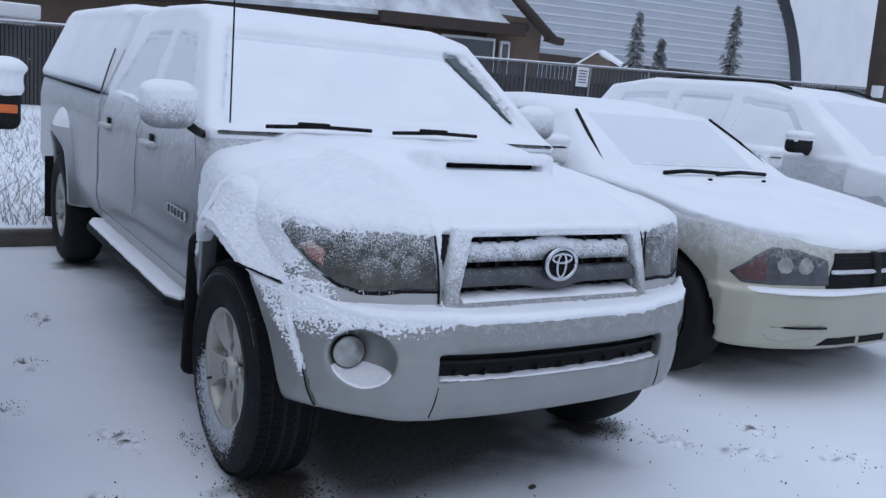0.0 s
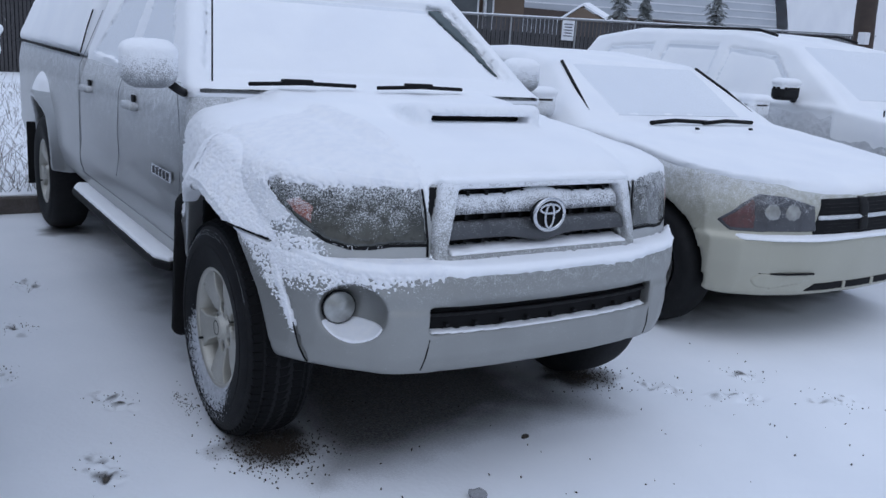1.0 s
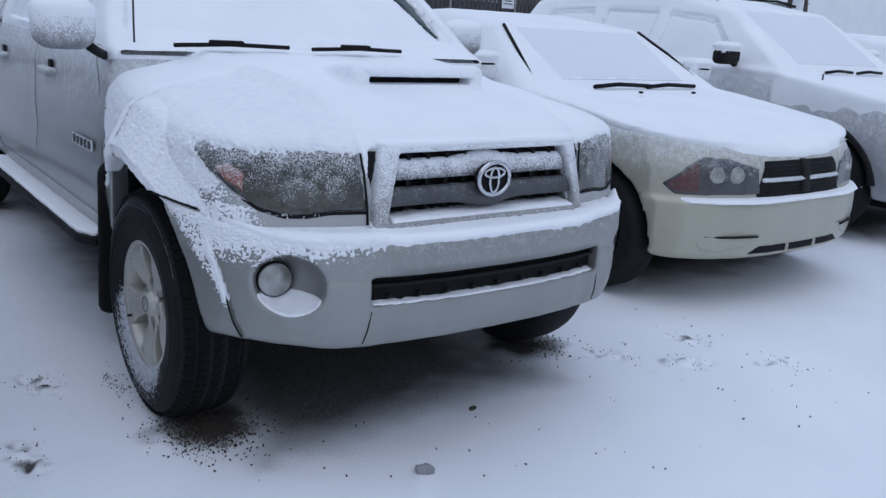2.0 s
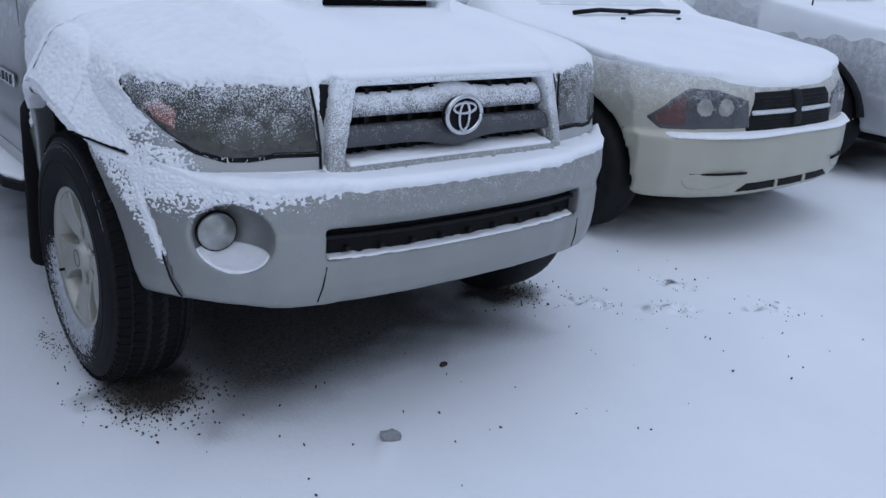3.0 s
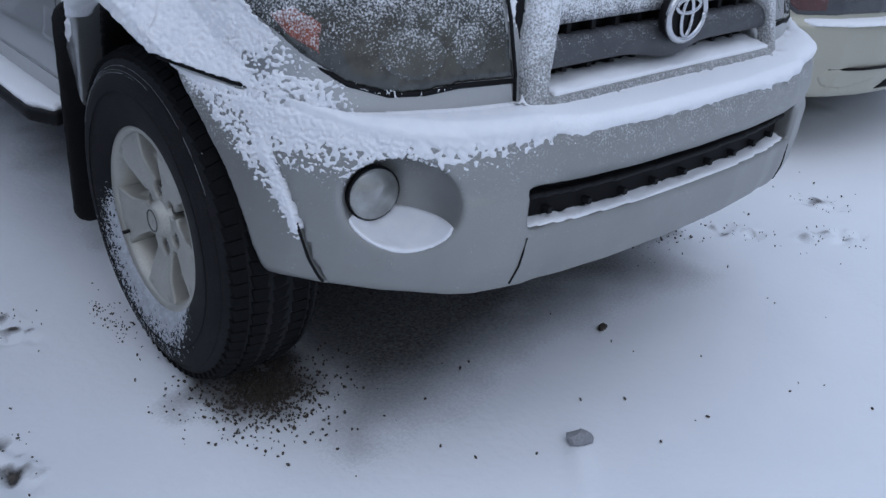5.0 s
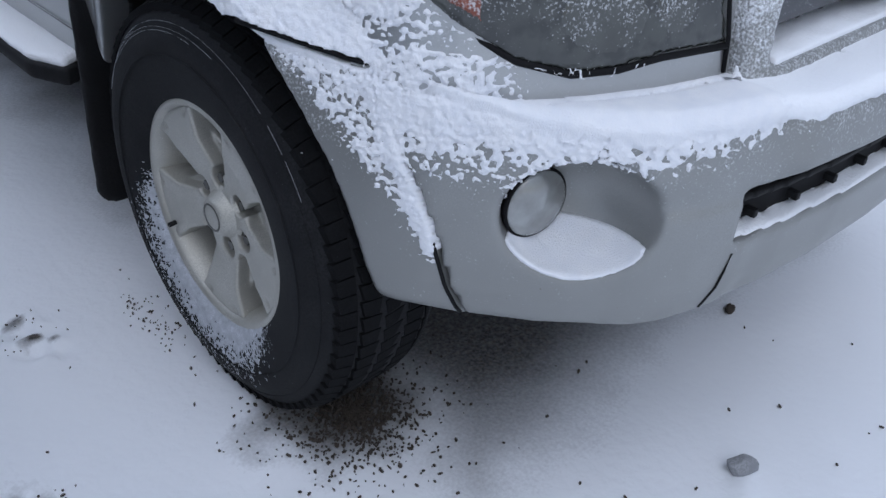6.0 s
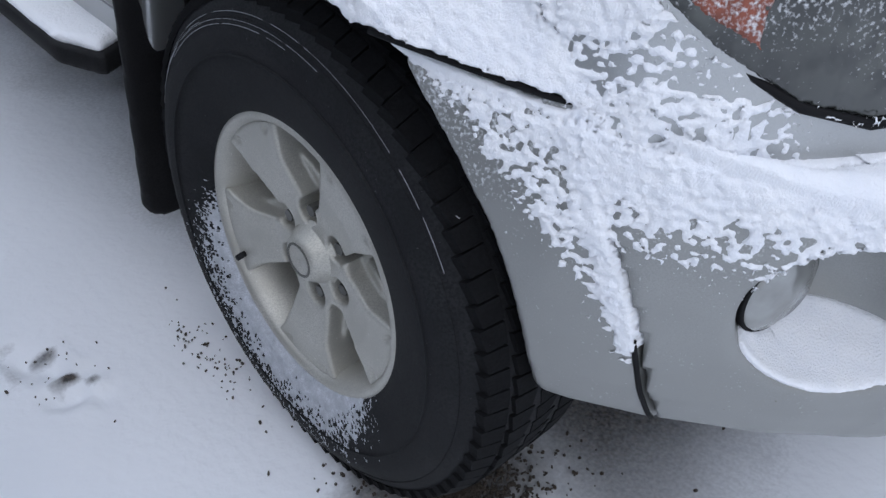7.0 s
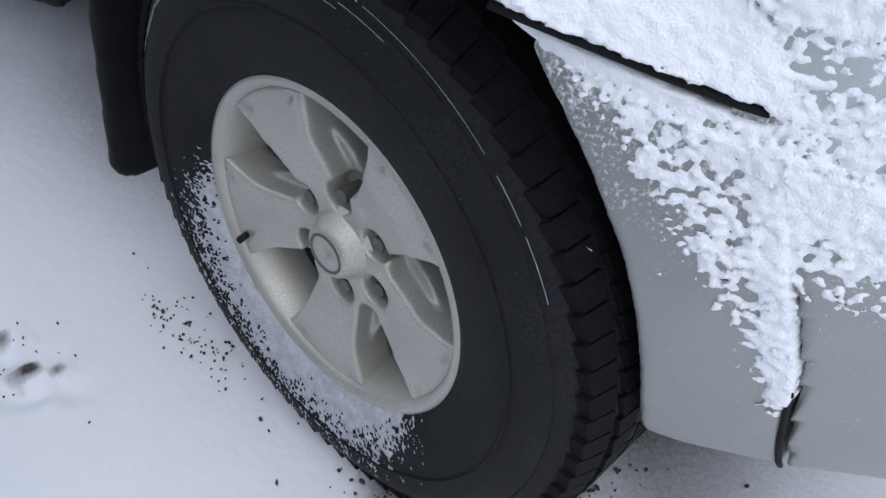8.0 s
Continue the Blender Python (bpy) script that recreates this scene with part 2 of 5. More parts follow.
def clumps(x, y, z, size, seed=0):
    """Distance to the nearest of scattered points, in units of their spacing."""
    x, y, z = (v + 0.25 * size * lump(y, z, x, size * 0.9, seed + 20 + i) for i, v in enumerate((x, y, z)))
    x, y, z = x / size, y / size, z / size
    xi, yi, zi = (np.floor(v).astype(np.int64) for v in (x, y, z))
    best = np.full(x.shape, 9.0)
    for i in (-1, 0, 1):
        for j in (-1, 0, 1):
            for k in (-1, 0, 1):
                a, b, c = xi + i, yi + j, zi + k
                h = (a * 73856093 ^ b * 19349663 ^ c * 83492791 ^ seed * 1013904223) & 0x7FFFFFFF
                h = ((h ^ (h >> 13)) * 1274126177) & 0x7FFFFFFF
                p = [a + (h & 1023) / 1023.0, b + ((h >> 10) & 1023) / 1023.0, c + ((h >> 20) & 1023) / 1023.0]
                best = np.minimum(best, (p[0] - x) ** 2 + (p[1] - y) ** 2 + (p[2] - z) ** 2)
    return np.sqrt(best)


def smax(a, b, k):
    h = np.clip(0.5 + 0.5 * (a - b) / k, 0, 1)
    return b + (a - b) * h + k * h * (1 - h)


def smin(a, b, k):
    return -smax(-a, -b, k)


def step01(v, lo, hi):
    t = np.clip((v - lo) / (hi - lo), 0, 1)
    return t * t * (3 - 2 * t)


def poly(u, v, pts):
    """Signed distance to a polygon in the plane (u, v)."""
    d, s = np.full(u.shape, 1e9), np.ones(u.shape)
    for (ax, ay), (bx, by) in zip(pts, pts[1:] + pts[:1]):
        ex, ey, wx, wy = bx - ax, by - ay, u - ax, v - ay
        t = np.clip((wx * ex + wy * ey) / (ex * ex + ey * ey), 0, 1)
        d = np.minimum(d, (wx - ex * t) ** 2 + (wy - ey * t) ** 2)
        c1, c2, c3 = v >= ay, v < by, ex * wy > ey * wx
        s = np.where((c1 & c2 & c3) | (~c1 & ~c2 & ~c3), -s, s)
    return s * np.sqrt(d)


def ellipsoid(x, y, z, c, r):
    q = np.sqrt(((x - c[0]) / r[0]) ** 2 + ((y - c[1]) / r[1]) ** 2 + ((z - c[2]) / r[2]) ** 2)
    return (q - 1) * min(r)


def rbox(x, y, z, c, half, r):
    q = [np.abs(v - k) - h + r for v, k, h in zip((x, y, z), c, half)]
    return np.sqrt(sum(np.maximum(v, 0) ** 2 for v in q)) + np.minimum(np.maximum(np.maximum(q[0], q[1]), q[2]), 0) - r


def grid_of(lo, hi, h):
    axes = [np.arange(a, b + h, h) for a, b in zip(lo, hi)]
    return np.meshgrid(*axes, indexing="ij")


def sampled(field, lo, hi, h, band):
    """The field on a grid: everywhere on a coarse one, and on the fine one only near the surface."""
    x, y, z = grid_of(lo, hi, h)
    pick = [np.minimum((np.arange(n) + 2) // 4, (n + 2) // 4) for n in x.shape]
    axes = [np.array(a) + 4 * h * np.arange(p[-1] + 1) for a, p in zip(lo, pick)]
    rough = field(*np.meshgrid(*axes, indexing="ij"))
    d = rough[np.ix_(*pick)]
    near = np.abs(d) < band
    d[near] = field(x[near], y[near], z[near])
    return x, y, z, d


def true_distance(d, h):
    """Scales a field to about unit slope; gives it with the upward part of its normal."""
    g = np.gradient(d, h)
    n = np.sqrt(g[0] ** 2 + g[1] ** 2 + g[2] ** 2)
    n = np.maximum(n, 0.35)
    return d / n, g[2] / n, g[0] / n, g[1] / n


def net(d, lo, h):
    """The surface d = 0 as a mesh: one vertex in each cell that the surface crosses."""
    s = d < 0
    n = np.array(d.shape) - 1
    c = lambda a, i, j, k: a[i:i + n[0], j:j + n[1], k:k + n[2]]
    corner = [(i, j, k) for i in (0, 1) for j in (0, 1) for k in (0, 1)]
    count = sum(c(s, *o).astype(np.int8) for o in corner)
    live = (count > 0) & (count < 8)
    idx = np.argwhere(live)
    num = np.full(live.shape, -1, np.int64)
    num[live] = np.arange(len(idx))
    acc, cnt = np.zeros((len(idx), 3)), np.zeros(len(idx))
    for a in corner:
        for ax in range(3):
            if a[ax]:
                continue
            b = list(a)
            b[ax] = 1
            da = d[tuple((idx + a).T)]
            db = d[tuple((idx + b).T)]
            x = (da < 0) != (db < 0)
            t = np.where(x, da / np.where(x, da - db, 1), 0)
            p = np.array(a, float)[None].repeat(len(idx), 0)
            p[:, ax] = t
            acc += p * x[:, None]
            cnt += x
    verts = (idx + acc / np.maximum(cnt, 1)[:, None]) * h + np.array(lo)
    faces = []
    for ax in range(3):
        u, v = (ax + 1) % 3, (ax + 2) % 3
        sl = [slice(None)] * 3
        sl2 = [slice(None)] * 3
        sl[ax], sl2[ax] = slice(0, -1), slice(1, None)
        cross = s[tuple(sl)] != s[tuple(sl2)]
        e = np.argwhere(cross)
        ok = (e[:, u] > 0) & (e[:, v] > 0) & (e[:, u] < d.shape[u] - 1) & (e[:, v] < d.shape[v] - 1)
        e = e[ok]
        q = []
        for du, dv in ((-1, -1), (0, -1), (0, 0), (-1, 0)):
            o = e.copy()
            o[:, u] += du
            o[:, v] += dv
            q.append(num[tuple(o.T)])
        q = np.stack(q, -1)
        inside_first = s[tuple(e.T)]
        q = np.where(inside_first[:, None], q, q[:, ::-1])
        faces.append(q)
    faces = np.concatenate(faces)
    faces = faces[(faces >= 0).all(1)]
    return mesh_from(verts, faces)


def shape(field, lo, hi, h):
    """The mesh of a solid given by its distance field."""
    return net(sampled(field, lo, hi, h, 7 * h + 0.01)[3], lo, h)


def snow_on(field, lo, hi, h, depth):
    """A snow layer over a solid: depth(x, y, z, nx, ny, nz) in metres, below nought where none lies."""
    x, y, z, d = sampled(field, lo, hi, h, 6 * h + 0.04)
    d, nz, nx, ny = true_distance(d, h)
    near = np.abs(d) < 0.05
    deep = np.full(d.shape, -0.2)
    deep[near] = depth(x[near], y[near], z[near], nx[near], ny[near], nz[near])
    inner = max(0.012, 1.7 * h)
    return net(np.maximum(d - np.maximum(deep, -inner - 0.01), -(d + inner)), lo, h)


# ---- ground ----
def ground_material():
    m = bpy.data.materials.new("snowy lot")
    m.use_nodes = True
    n, l = m.node_tree.nodes, m.node_tree.links
    b = n["Principled BSDF"]
    b.inputs["Roughness"].default_value = 0.8
    where = n.new("ShaderNodeTexCoord").outputs["Object"]

    def noise_at(s, detail=5.0):
        t = n.new("ShaderNodeTexNoise")
        t.inputs["Scale"].default_value, t.inputs["Detail"].default_value = s, detail
        l.new(where, t.inputs["Vector"])
        return t.outputs["Fac"]

    def ramp(v, lo, hi, a=0.0, c=1.0):
        r = n.new("ShaderNodeMapRange")
        for k, x in ((1, lo), (2, hi), (3, a), (4, c)):
            r.inputs[k].default_value = x
        l.new(v, r.inputs[0])
        return r.outputs[0]

    def mix(a, c, fac):
        x = n.new("ShaderNodeMix")
        x.data_type = "RGBA"
        for k, v in ((6, a), (7, c)):
            if isinstance(v, tuple):
                x.inputs[k].default_value = (*v, 1)
            else:
                l.new(v, x.inputs[k])
        l.new(fac, x.inputs[0])
        return x.outputs[2]

    attr = n.new("ShaderNodeAttribute")
    attr.attribute_name = "bare"
    snow = mix((0.87, 0.89, 0.92), (0.82, 0.845, 0.88), ramp(noise_at(1.3), 0.4, 0.65))
    asphalt = mix((0.045, 0.043, 0.042), (0.10, 0.085, 0.07), ramp(noise_at(90), 0.45, 0.65))
    add = n.new("ShaderNodeMath")
    add.operation = "ADD"
    l.new(attr.outputs["Fac"], add.inputs[0])
    l.new(ramp(noise_at(140), 0.3, 0.7, -0.07, 0.07), add.inputs[1])
    l.new(mix(snow, asphalt, ramp(add.outputs[0], 0.10, 0.95)), b.inputs["Base Color"])
    k = n.new("ShaderNodeBump")
    k.inputs["Distance"].default_value = 0.0028
    l.new(noise_at(45, 9.0), k.inputs["Height"])
    l.new(k.outputs[0], b.inputs["Normal"])
    return m


# prints in the snow: x, y, heading, spread
TRACKS = [(-1.14, 1.17, 15, 0.13), (-1.30, 0.62, 10, 0.13), (1.30, 0.12, 60, 0.14), (1.05, 0.35, 40, 0.12), (-1.35, 2.2, 0, 0.14),
          (-1.5, 1.6, 5, 0.13), (-1.2, 2.9, 0, 0.13), (1.7, -0.1, 70, 0.13), (-1.45, 3.5, 0, 0.14), (1.55, 0.3, 30, 0.1), (-1.75, 1.9, 0, 0.13), (-1.6, 2.7, 8, 0.13)]


def lot():
    def lines(a, b, c, d, fine, far):
        out = np.geomspace(0.06, far, 34)
        return np.concatenate([a - out[::-1], np.arange(a, b, 0.026), np.arange(b, c, fine), np.arange(c, d, 0.022), d + out])

    x, y = np.meshgrid(lines(-3, -1.62, -0.42, 5, 0.008, 900), lines(-3, -0.25, 1.6, 5.1, 0.008, 900), indexing="ij")
    o = np.zeros_like(x)
    near = (np.abs(x) < 8) & (np.abs(y) < 10)
    z = np.where(near, 0.006 * lump(x, y, o, 0.6, 1) + 0.0025 * lump(x, y, o, 0.11, 2), 0)
    bare = np.zeros_like(x)
    for px, py, turn, size in TRACKS:
        c, s = math.cos(radians(turn)), math.sin(radians(turn))
        u, v = (x - px) * c + (y - py) * s, -(x - px) * s + (y - py) * c
        print_ = np.exp(-((u / 0.055) ** 2 + (v / size) ** 2) ** 2)
        broken = np.clip(0.25 + 1.1 * lump(x, y, o, 0.045, 7), -0.4, 1)
        z -= 0.026 * print_ * broken
        bare += 1.5 * print_ * np.clip(lump(x, y, o, 0.030, 11) - 0.05, 0, 1)
    # thin snow under the cars, darkened further as painted shade; bare spots where tyres stand
    for cx, y0, y1, w in ((0, 0.05, 5.6, 0.84), (2.62, 0.8, 5.6, 0.82), (5.3, 0.9, 5.6, 0.8)):
        wob = 0.10 * lump(x, y, o, 0.35, 4) + 0.05 * lump(x, y, o, 0.08, 5)
        bare += 0.88 * step01(-np.maximum(np.abs(x - cx) - w, np.maximum(y0 - y, y - y1)) + wob, 0, 0.5)
    for wx, wy in ((-0.765, 0.55), (0.80, 0.60), (-0.80, 4.2), (1.85, 1.2), (3.4, 1.2)):
        r = np.sqrt((x - wx) ** 2 + ((y - wy) / 0.9) ** 2) + 0.05 * lump(x, y, o, 0.07, 6)
        bare += 0.80 * step01(0.24 - r, 0, 0.16)
        z += 0.014 * np.exp(-(r / 0.2) ** 2)
    # the streak drifted behind a small stone
    u, v = (x + 0.285) * 0.62 + (y + 0.09) * 0.78, -(x + 0.285) * 0.78 + (y + 0.09) * 0.62
    z += 0.014 * np.exp(-(v / 0.018) ** 2) * step01(-u, 0, 0.03) * step01(0.30 + u, 0, 0.28)
    # the verge behind the kerb
    z += 0.12 * step01(y, 4.98, 5.02)
    k = x.shape
    i, j = np.meshgrid(np.arange(k[0] - 1), np.arange(k[1] - 1), indexing="ij")
    q = np.stack([i * k[1] + j, (i + 1) * k[1] + j, (i + 1) * k[1] + j + 1, i * k[1] + j + 1], -1).reshape(-1, 4)
    me = mesh_from(np.stack([x, y, z], -1).reshape(-1, 3), q)
    a = me.attributes.new("bare", "FLOAT", "POINT")
    a.data.foreach_set("value", bare.ravel().astype(np.float32))
    return part("ground", me, ground_material(), None, "parking lot under thin trodden snow")


tagged(lot(), "", "ground", kind="structure")

# ---- the silver pickup: x across, y backwards from the badge, z up ----
HUB_Y, HUB_Z, REAR_Y = 0.727, 0.407, 4.294
TYRE_R = 0.393
ARCH_Z = 0.396
ARCH_R = 0.47


def hub_radius(y, z, hy=HUB_Y):
    """Distance from the hub, in units in which the tall wheel opening is a circle of ARCH_R."""
    return ARCH_R * np.sqrt(((y - hy - 0.016) / 0.420) ** 2 + ((z - ARCH_Z) / 0.515) ** 2)


def wrap_y(x):
    """Plan line of the bumper's face."""
    return np.interp(np.abs(x), [0, 0.2, 0.35, 0.45, 0.55, 0.62, 0.69, 0.76, 0.81, 0.85, 0.89, 0.915, 0.93], [-0.095, -0.09, -0.075, -0.056, -0.030, 0.006, 0.065, 0.150, 0.228, 0.315, 0.435, 0.56, 0.70])


def bumper_field(x, y, z):
    a = np.abs(x)
    tuck = np.interp(z, [0.40, 0.44, 0.50, 0.57, 0.645, 0.665, 0.70, 0.78], [0.070, 0.034, 0.014, 0.006, 0.002, 0.002, -0.004, 0.004])
    # the middle stands proud above the intake; a small ledge runs from the lamp pockets to the intake
    tuck = tuck - 0.020 * step01(0.43 - a, 0, 0.05) * step01(z, 0.66, 0.70) - 0.007 * step01(0.652 - z, 0, 0.008) * step01(0.64 - a, 0, 0.06) * step01(a, 0.40, 0.46)
    d = (wrap_y(x) + tuck * (1 + 0.5 * step01(a, 0.5, 0.75)) - y)
    d = d / np.where(a > 0.6, 1.45, 1.05)
    d = smax(d, z - 0.781 - 0.036 * step01(a, 0.7, 0.85), 0.035)
    d = smax(d, 0.435 - z, 0.03)
    d = np.maximum(d, y - 0.52)
    # pockets of the fog lamps
    for s in (-1, 1):
        d = smax(d, -ellipsoid(x, y, z, (s * 0.683, 0.066, 0.638), (0.104, 0.118, 0.094)), 0.010)
    # the long intake and its lower lip
    d = smax(d, -rbox(x, y, z, (0, -0.05, 0.620), (0.470, 0.10, 0.043), 0.008), 0.008)
    # the wheel's space
    return smax(d, np.where(a > 0.4, ARCH_R - hub_radius(y, z), -1), 0.014)


def seam_y(z):
    """Line where the bumper meets the piece in front of the wheel."""
    return np.interp(z, [0.40, 0.47, 0.60, 0.83], [0.195, 0.206, 0.228, 0.316])


def front_y(x, z):
    """Plan line of the lamps and wings above the bumper."""
    y = np.interp(np.abs(x), [0, 0.3, 0.43, 0.55, 0.65, 0.73, 0.78, 0.82, 0.85, 0.875], [0.035, 0.04, 0.055, 0.085, 0.125, 0.172, 0.215, 0.27, 0.34, 0.46])
    return y + 0.16 * (z - 0.86)


def hood_z(x, y):
    a = np.abs(x)
    mid = np.interp(y, [0, 0.06, 0.14, 0.25, 0.4, 0.7, 1.0, 1.25], [1.00, 1.045, 1.085, 1.12, 1.15, 1.185, 1.21, 1.235])
    edge = 0.36 + 0.14 * step01(y, 0, 1.1)
    drop = 0.035 * step01(a, edge, edge + 0.10) + 0.45 * np.maximum(a - 0.56, 0) ** 1.45
    return mid - drop


def clip_field(x, y, z):
    """Bonnet and wings, from the lamps back to the windscreen."""
    a = np.abs(x)
    side = np.interp(z, [0.45, 0.6, 0.72, 0.80, 1.0, 1.1], [0.83, 0.865, 0.885, 0.872, 0.862, 0.85])
    d = smax((front_y(x, z) - y) / np.where(a > 0.7, 1.4, 1.05), z - hood_z(x, y), 0.06)
    d = smax(d, a - side, 0.07)
    d = np.maximum(np.maximum(d, y - 1.30), 0.45 - z)
    d = np.maximum(d, np.where(a > 0.45, ARCH_R + 0.01 - hub_radius(y, z), -1))
    d = np.maximum(d, np.where((y < 0.4) & (z < 0.77), 0.77 - z, -1))
    # opening of the grille and the notches beside it
    d = np.maximum(d, -np.maximum(poly(x, z, [(-0.40, 0.70), (0.40, 0.70), (0.345, 1.015), (-0.345, 1.015)]), y - 0.16))
    # the scoop with its open mouth
    lid = smax(smax(rbox(x, y, z, (0, 0.66, 1.10), (0.265 - 0.10 * step01(y, 0.5, 0.9), 0.24, 0.20), 0.03), z - (1.232 - 0.10 * np.maximum(y - 0.46, 0)), 0.02), a - 0.27, 0.02)
    d = smin(d, lid, 0.03)
    d = smax(d, -rbox(x, y, z, (0.0, 0.42, 1.190), (0.225, 0.10, 0.019), 0.012), 0.01)
    return d


def flare_field(x, y, z, hy=HUB_Y):
    """The wide lip over a wheel, above the seam."""
    a = np.abs(x)
    r = hub_radius(y, z, hy)
    out = 0.945 - 0.62 * np.maximum(r - 0.50, 0) - np.minimum(0.45 * np.maximum(hy - 0.10 - y, 0) ** 1.3, 0.035) - 0.085 * step01(y - hy, 0.08, 0.50)
    d = np.maximum(smax(smax(a - out, r - 0.625, 0.03), ARCH_R - r, 0.016), 0.76 - a)
    return d


def flare_rear(x, y, z):
    return np.maximum(flare_field(x, y, z, REAR_Y), 0.48 - z)


def cab_field(x, y, z):
    a = np.abs(x)
    side = np.interp(z, [0.45, 0.60, 0.70, 0.78, 0.95, 1.12, 1.20, 1.70, 1.8], [0.82, 0.865, 0.885, 0.873, 0.878, 0.868, 0.845, 0.655, 0.6])
    prof = poly(y, z, [(1.13, 0.46), (1.13, 1.20), (1.22, 1.245), (1.72, 1.655), (2.0, 1.715), (2.6, 1.72), (3.02, 1.68), (3.10, 1.2), (3.10, 0.46)])
    d = smax(a - side, prof, 0.05)
    return np.maximum(d, np.where(a > 0.45, ARCH_R + 0.02 - hub_radius(y, z), -1))


def bed_field(x, y, z):
    a = np.abs(x)
    side = np.interp(z, [0.5, 0.65, 0.8, 1.1, 1.24], [0.83, 0.865, 0.865, 0.87, 0.85])
    d = smax(a - side, poly(y, z, [(3.13, 0.50), (3.13, 1.235), (5.42, 1.245), (5.45, 0.55)]), 0.03)
    return np.maximum(d, np.where(a > 0.5, ARCH_R + 0.02 - hub_radius(y, z, REAR_Y), -1))


def topper_field(x, y, z):
    a = np.abs(x)
    side = np.interp(z, [1.22, 1.28, 1.70, 1.78], [0.862, 0.855, 0.71, 0.66])
    return smax(a - side, poly(y, z, [(3.13, 1.255), (3.13, 1.70), (3.3, 1.735), (4.95, 1.73), (5.10, 1.66), (5.44, 1.255)]), 0.06)


rng_line = random.Random(12)


def wheel(parent, at, turn=0.0, side=-1, detail=True):
    """Tyre, rim and spokes about the x axis; its outer face looks to the given side."""
    hub = thing("wheel", "", "")
    hub.parent = parent
    hub.matrix_basis = pose(*at) @ Matrix.Diagonal((-side, 1, 1, 1)) @ pose(0, 0, 0, turn)
    R = TYRE_R
    w = 0.13
    tyre = lathe([(0.10, 0.212), (0.112, 0.232), (0.120, 0.28), (0.124, 0.318), (0.117, 0.342), (0.110, 0.350), (0.109, 0.356), (0.099, 0.370), (0.084, R - 0.010), (0.045, R - 0.002), (0, R), (-0.05, R - 0.002), (-0.095, R - 0.008), (-0.12, 0.355), (-0.132, 0.31), (-0.115, 0.235), (-0.10, 0.212)], 96)
    for k in range(len(tyre.vertices)):
        tyre.vertices[k].co.x *= -1
    tyre.flip_normals()
    t = part("tyre", tyre, RUBBER, hub, "black all-terrain tyre dusted with snow")
    if detail:
        # tread: staggered blocks with zigzag edges
        v, f = [], []
        rng = random.Random(4)
        for row, (x0, x1) in enumerate(((-0.106, -0.073), (-0.0685, -0.026), (-0.0215, 0.0215), (0.026, 0.0685), (0.073, 0.106))):
            for k in range(78):
                a0 = 2 * math.pi * (k + 0.5 * (row % 2)) / 78
                span = 2 * math.pi / 78 * 0.92
                skew = 0.012 * (1 if row % 2 else -1)
                base = len(v)
                for rr, sh in ((R - 0.012, 0), (R + 0.0008, 0.0016)):
                    for xx, aa in ((x0 + sh, a0 + sh), (x1 - sh, a0 + skew + sh), (x1 - sh - 0.006 * (row % 3), a0 + span + skew - sh), (x0 + sh + 0.005, a0 + span - sh)):
                        drop = 0.015 * max(0, (abs(xx) - 0.06) / 0.045) ** 1.5
                        v.append((xx, (rr - drop) * math.cos(aa), (rr - drop) * math.sin(aa)))
                f += [[base + q for q in s] for s in ((4, 5, 6, 7), (0, 1, 5, 4), (1, 2, 6, 5), (2, 3, 7, 6), (3, 0, 4, 7))]
        tread = mesh_from(v, f, smooth=False)
        tagged(part("tread", tread, TREAD_SHADED, t), kind="stuff")
        # snow blown against the lower sidewall
        na, nr = 620, 62
        ang, rad = np.meshgrid(np.radians(np.linspace(-146, 8, na)) - radians(turn), np.linspace(0.216, 0.352, nr), indexing="ij")
        wob = ang + radians(turn)
        px, py, pz = np.interp(rad, [0.212, 0.232, 0.28, 0.318, 0.35], [-0.10, -0.112, -0.120, -0.124, -0.113]), rad * np.cos(ang), rad * np.sin(ang)
        edge = np.interp(np.degrees(wob), [-146, -134, -120, -100, -75, -40, -12, 8], [0.205, 0.262, 0.305, 0.324, 0.324, 0.316, 0.28, 0.20])
        deep = (edge - rad) / 0.045 + 0.7 * lump(px * 0, py, pz, 0.012, 5) + 1.5 * lump(px * 0, py, pz, 0.0034, 6) - 0.30
        thick = np.clip(0.0009 * deep, -0.001, 0.002) + 0.0004 * lump(px * 0, py, pz, 0.004, 9)
        i, j = np.meshgrid(np.arange(na - 1), np.arange(nr - 1), indexing="ij")
        q = np.stack([i * nr + j, i * nr + j + 1, (i + 1) * nr + j + 1, (i + 1) * nr + j], -1).reshape(-1, 4)
        q = q[(thick.ravel()[q] > 0).all(1)][:, ::-1]
        crust = mesh_from(np.stack([px - thick - 0.0005, py, pz], -1).reshape(-1, 3), q)
        part("snow_crust", crust, SIDEWALL_FROST, t, "thin crust of blown snow on the sidewall")
        # fine lines of snow caught in the shoulder grooves
        for rr, xx, a0, a1 in ((0.3525, -0.1105, 18, 150), (0.3440, -0.1165, 25, 105), (0.3465, -0.1150, 30, 62), (0.3385, -0.1190, 40, 95)):
            a = a0
            while a < a1 - 4:
                span = rng_line.uniform(6, 30)
                arc = [(xx - 0.0006, rr * math.cos(radians(q - turn)), rr * math.sin(radians(q - turn))) for q in np.linspace(a, min(a + span, a1), 12)]
                part("snow_line", tube(arc, rng_line.uniform(0.0002, 0.00038), 5), SIDEWALL_FROST, t)
                a += span + rng_line.uniform(0.5, 4)
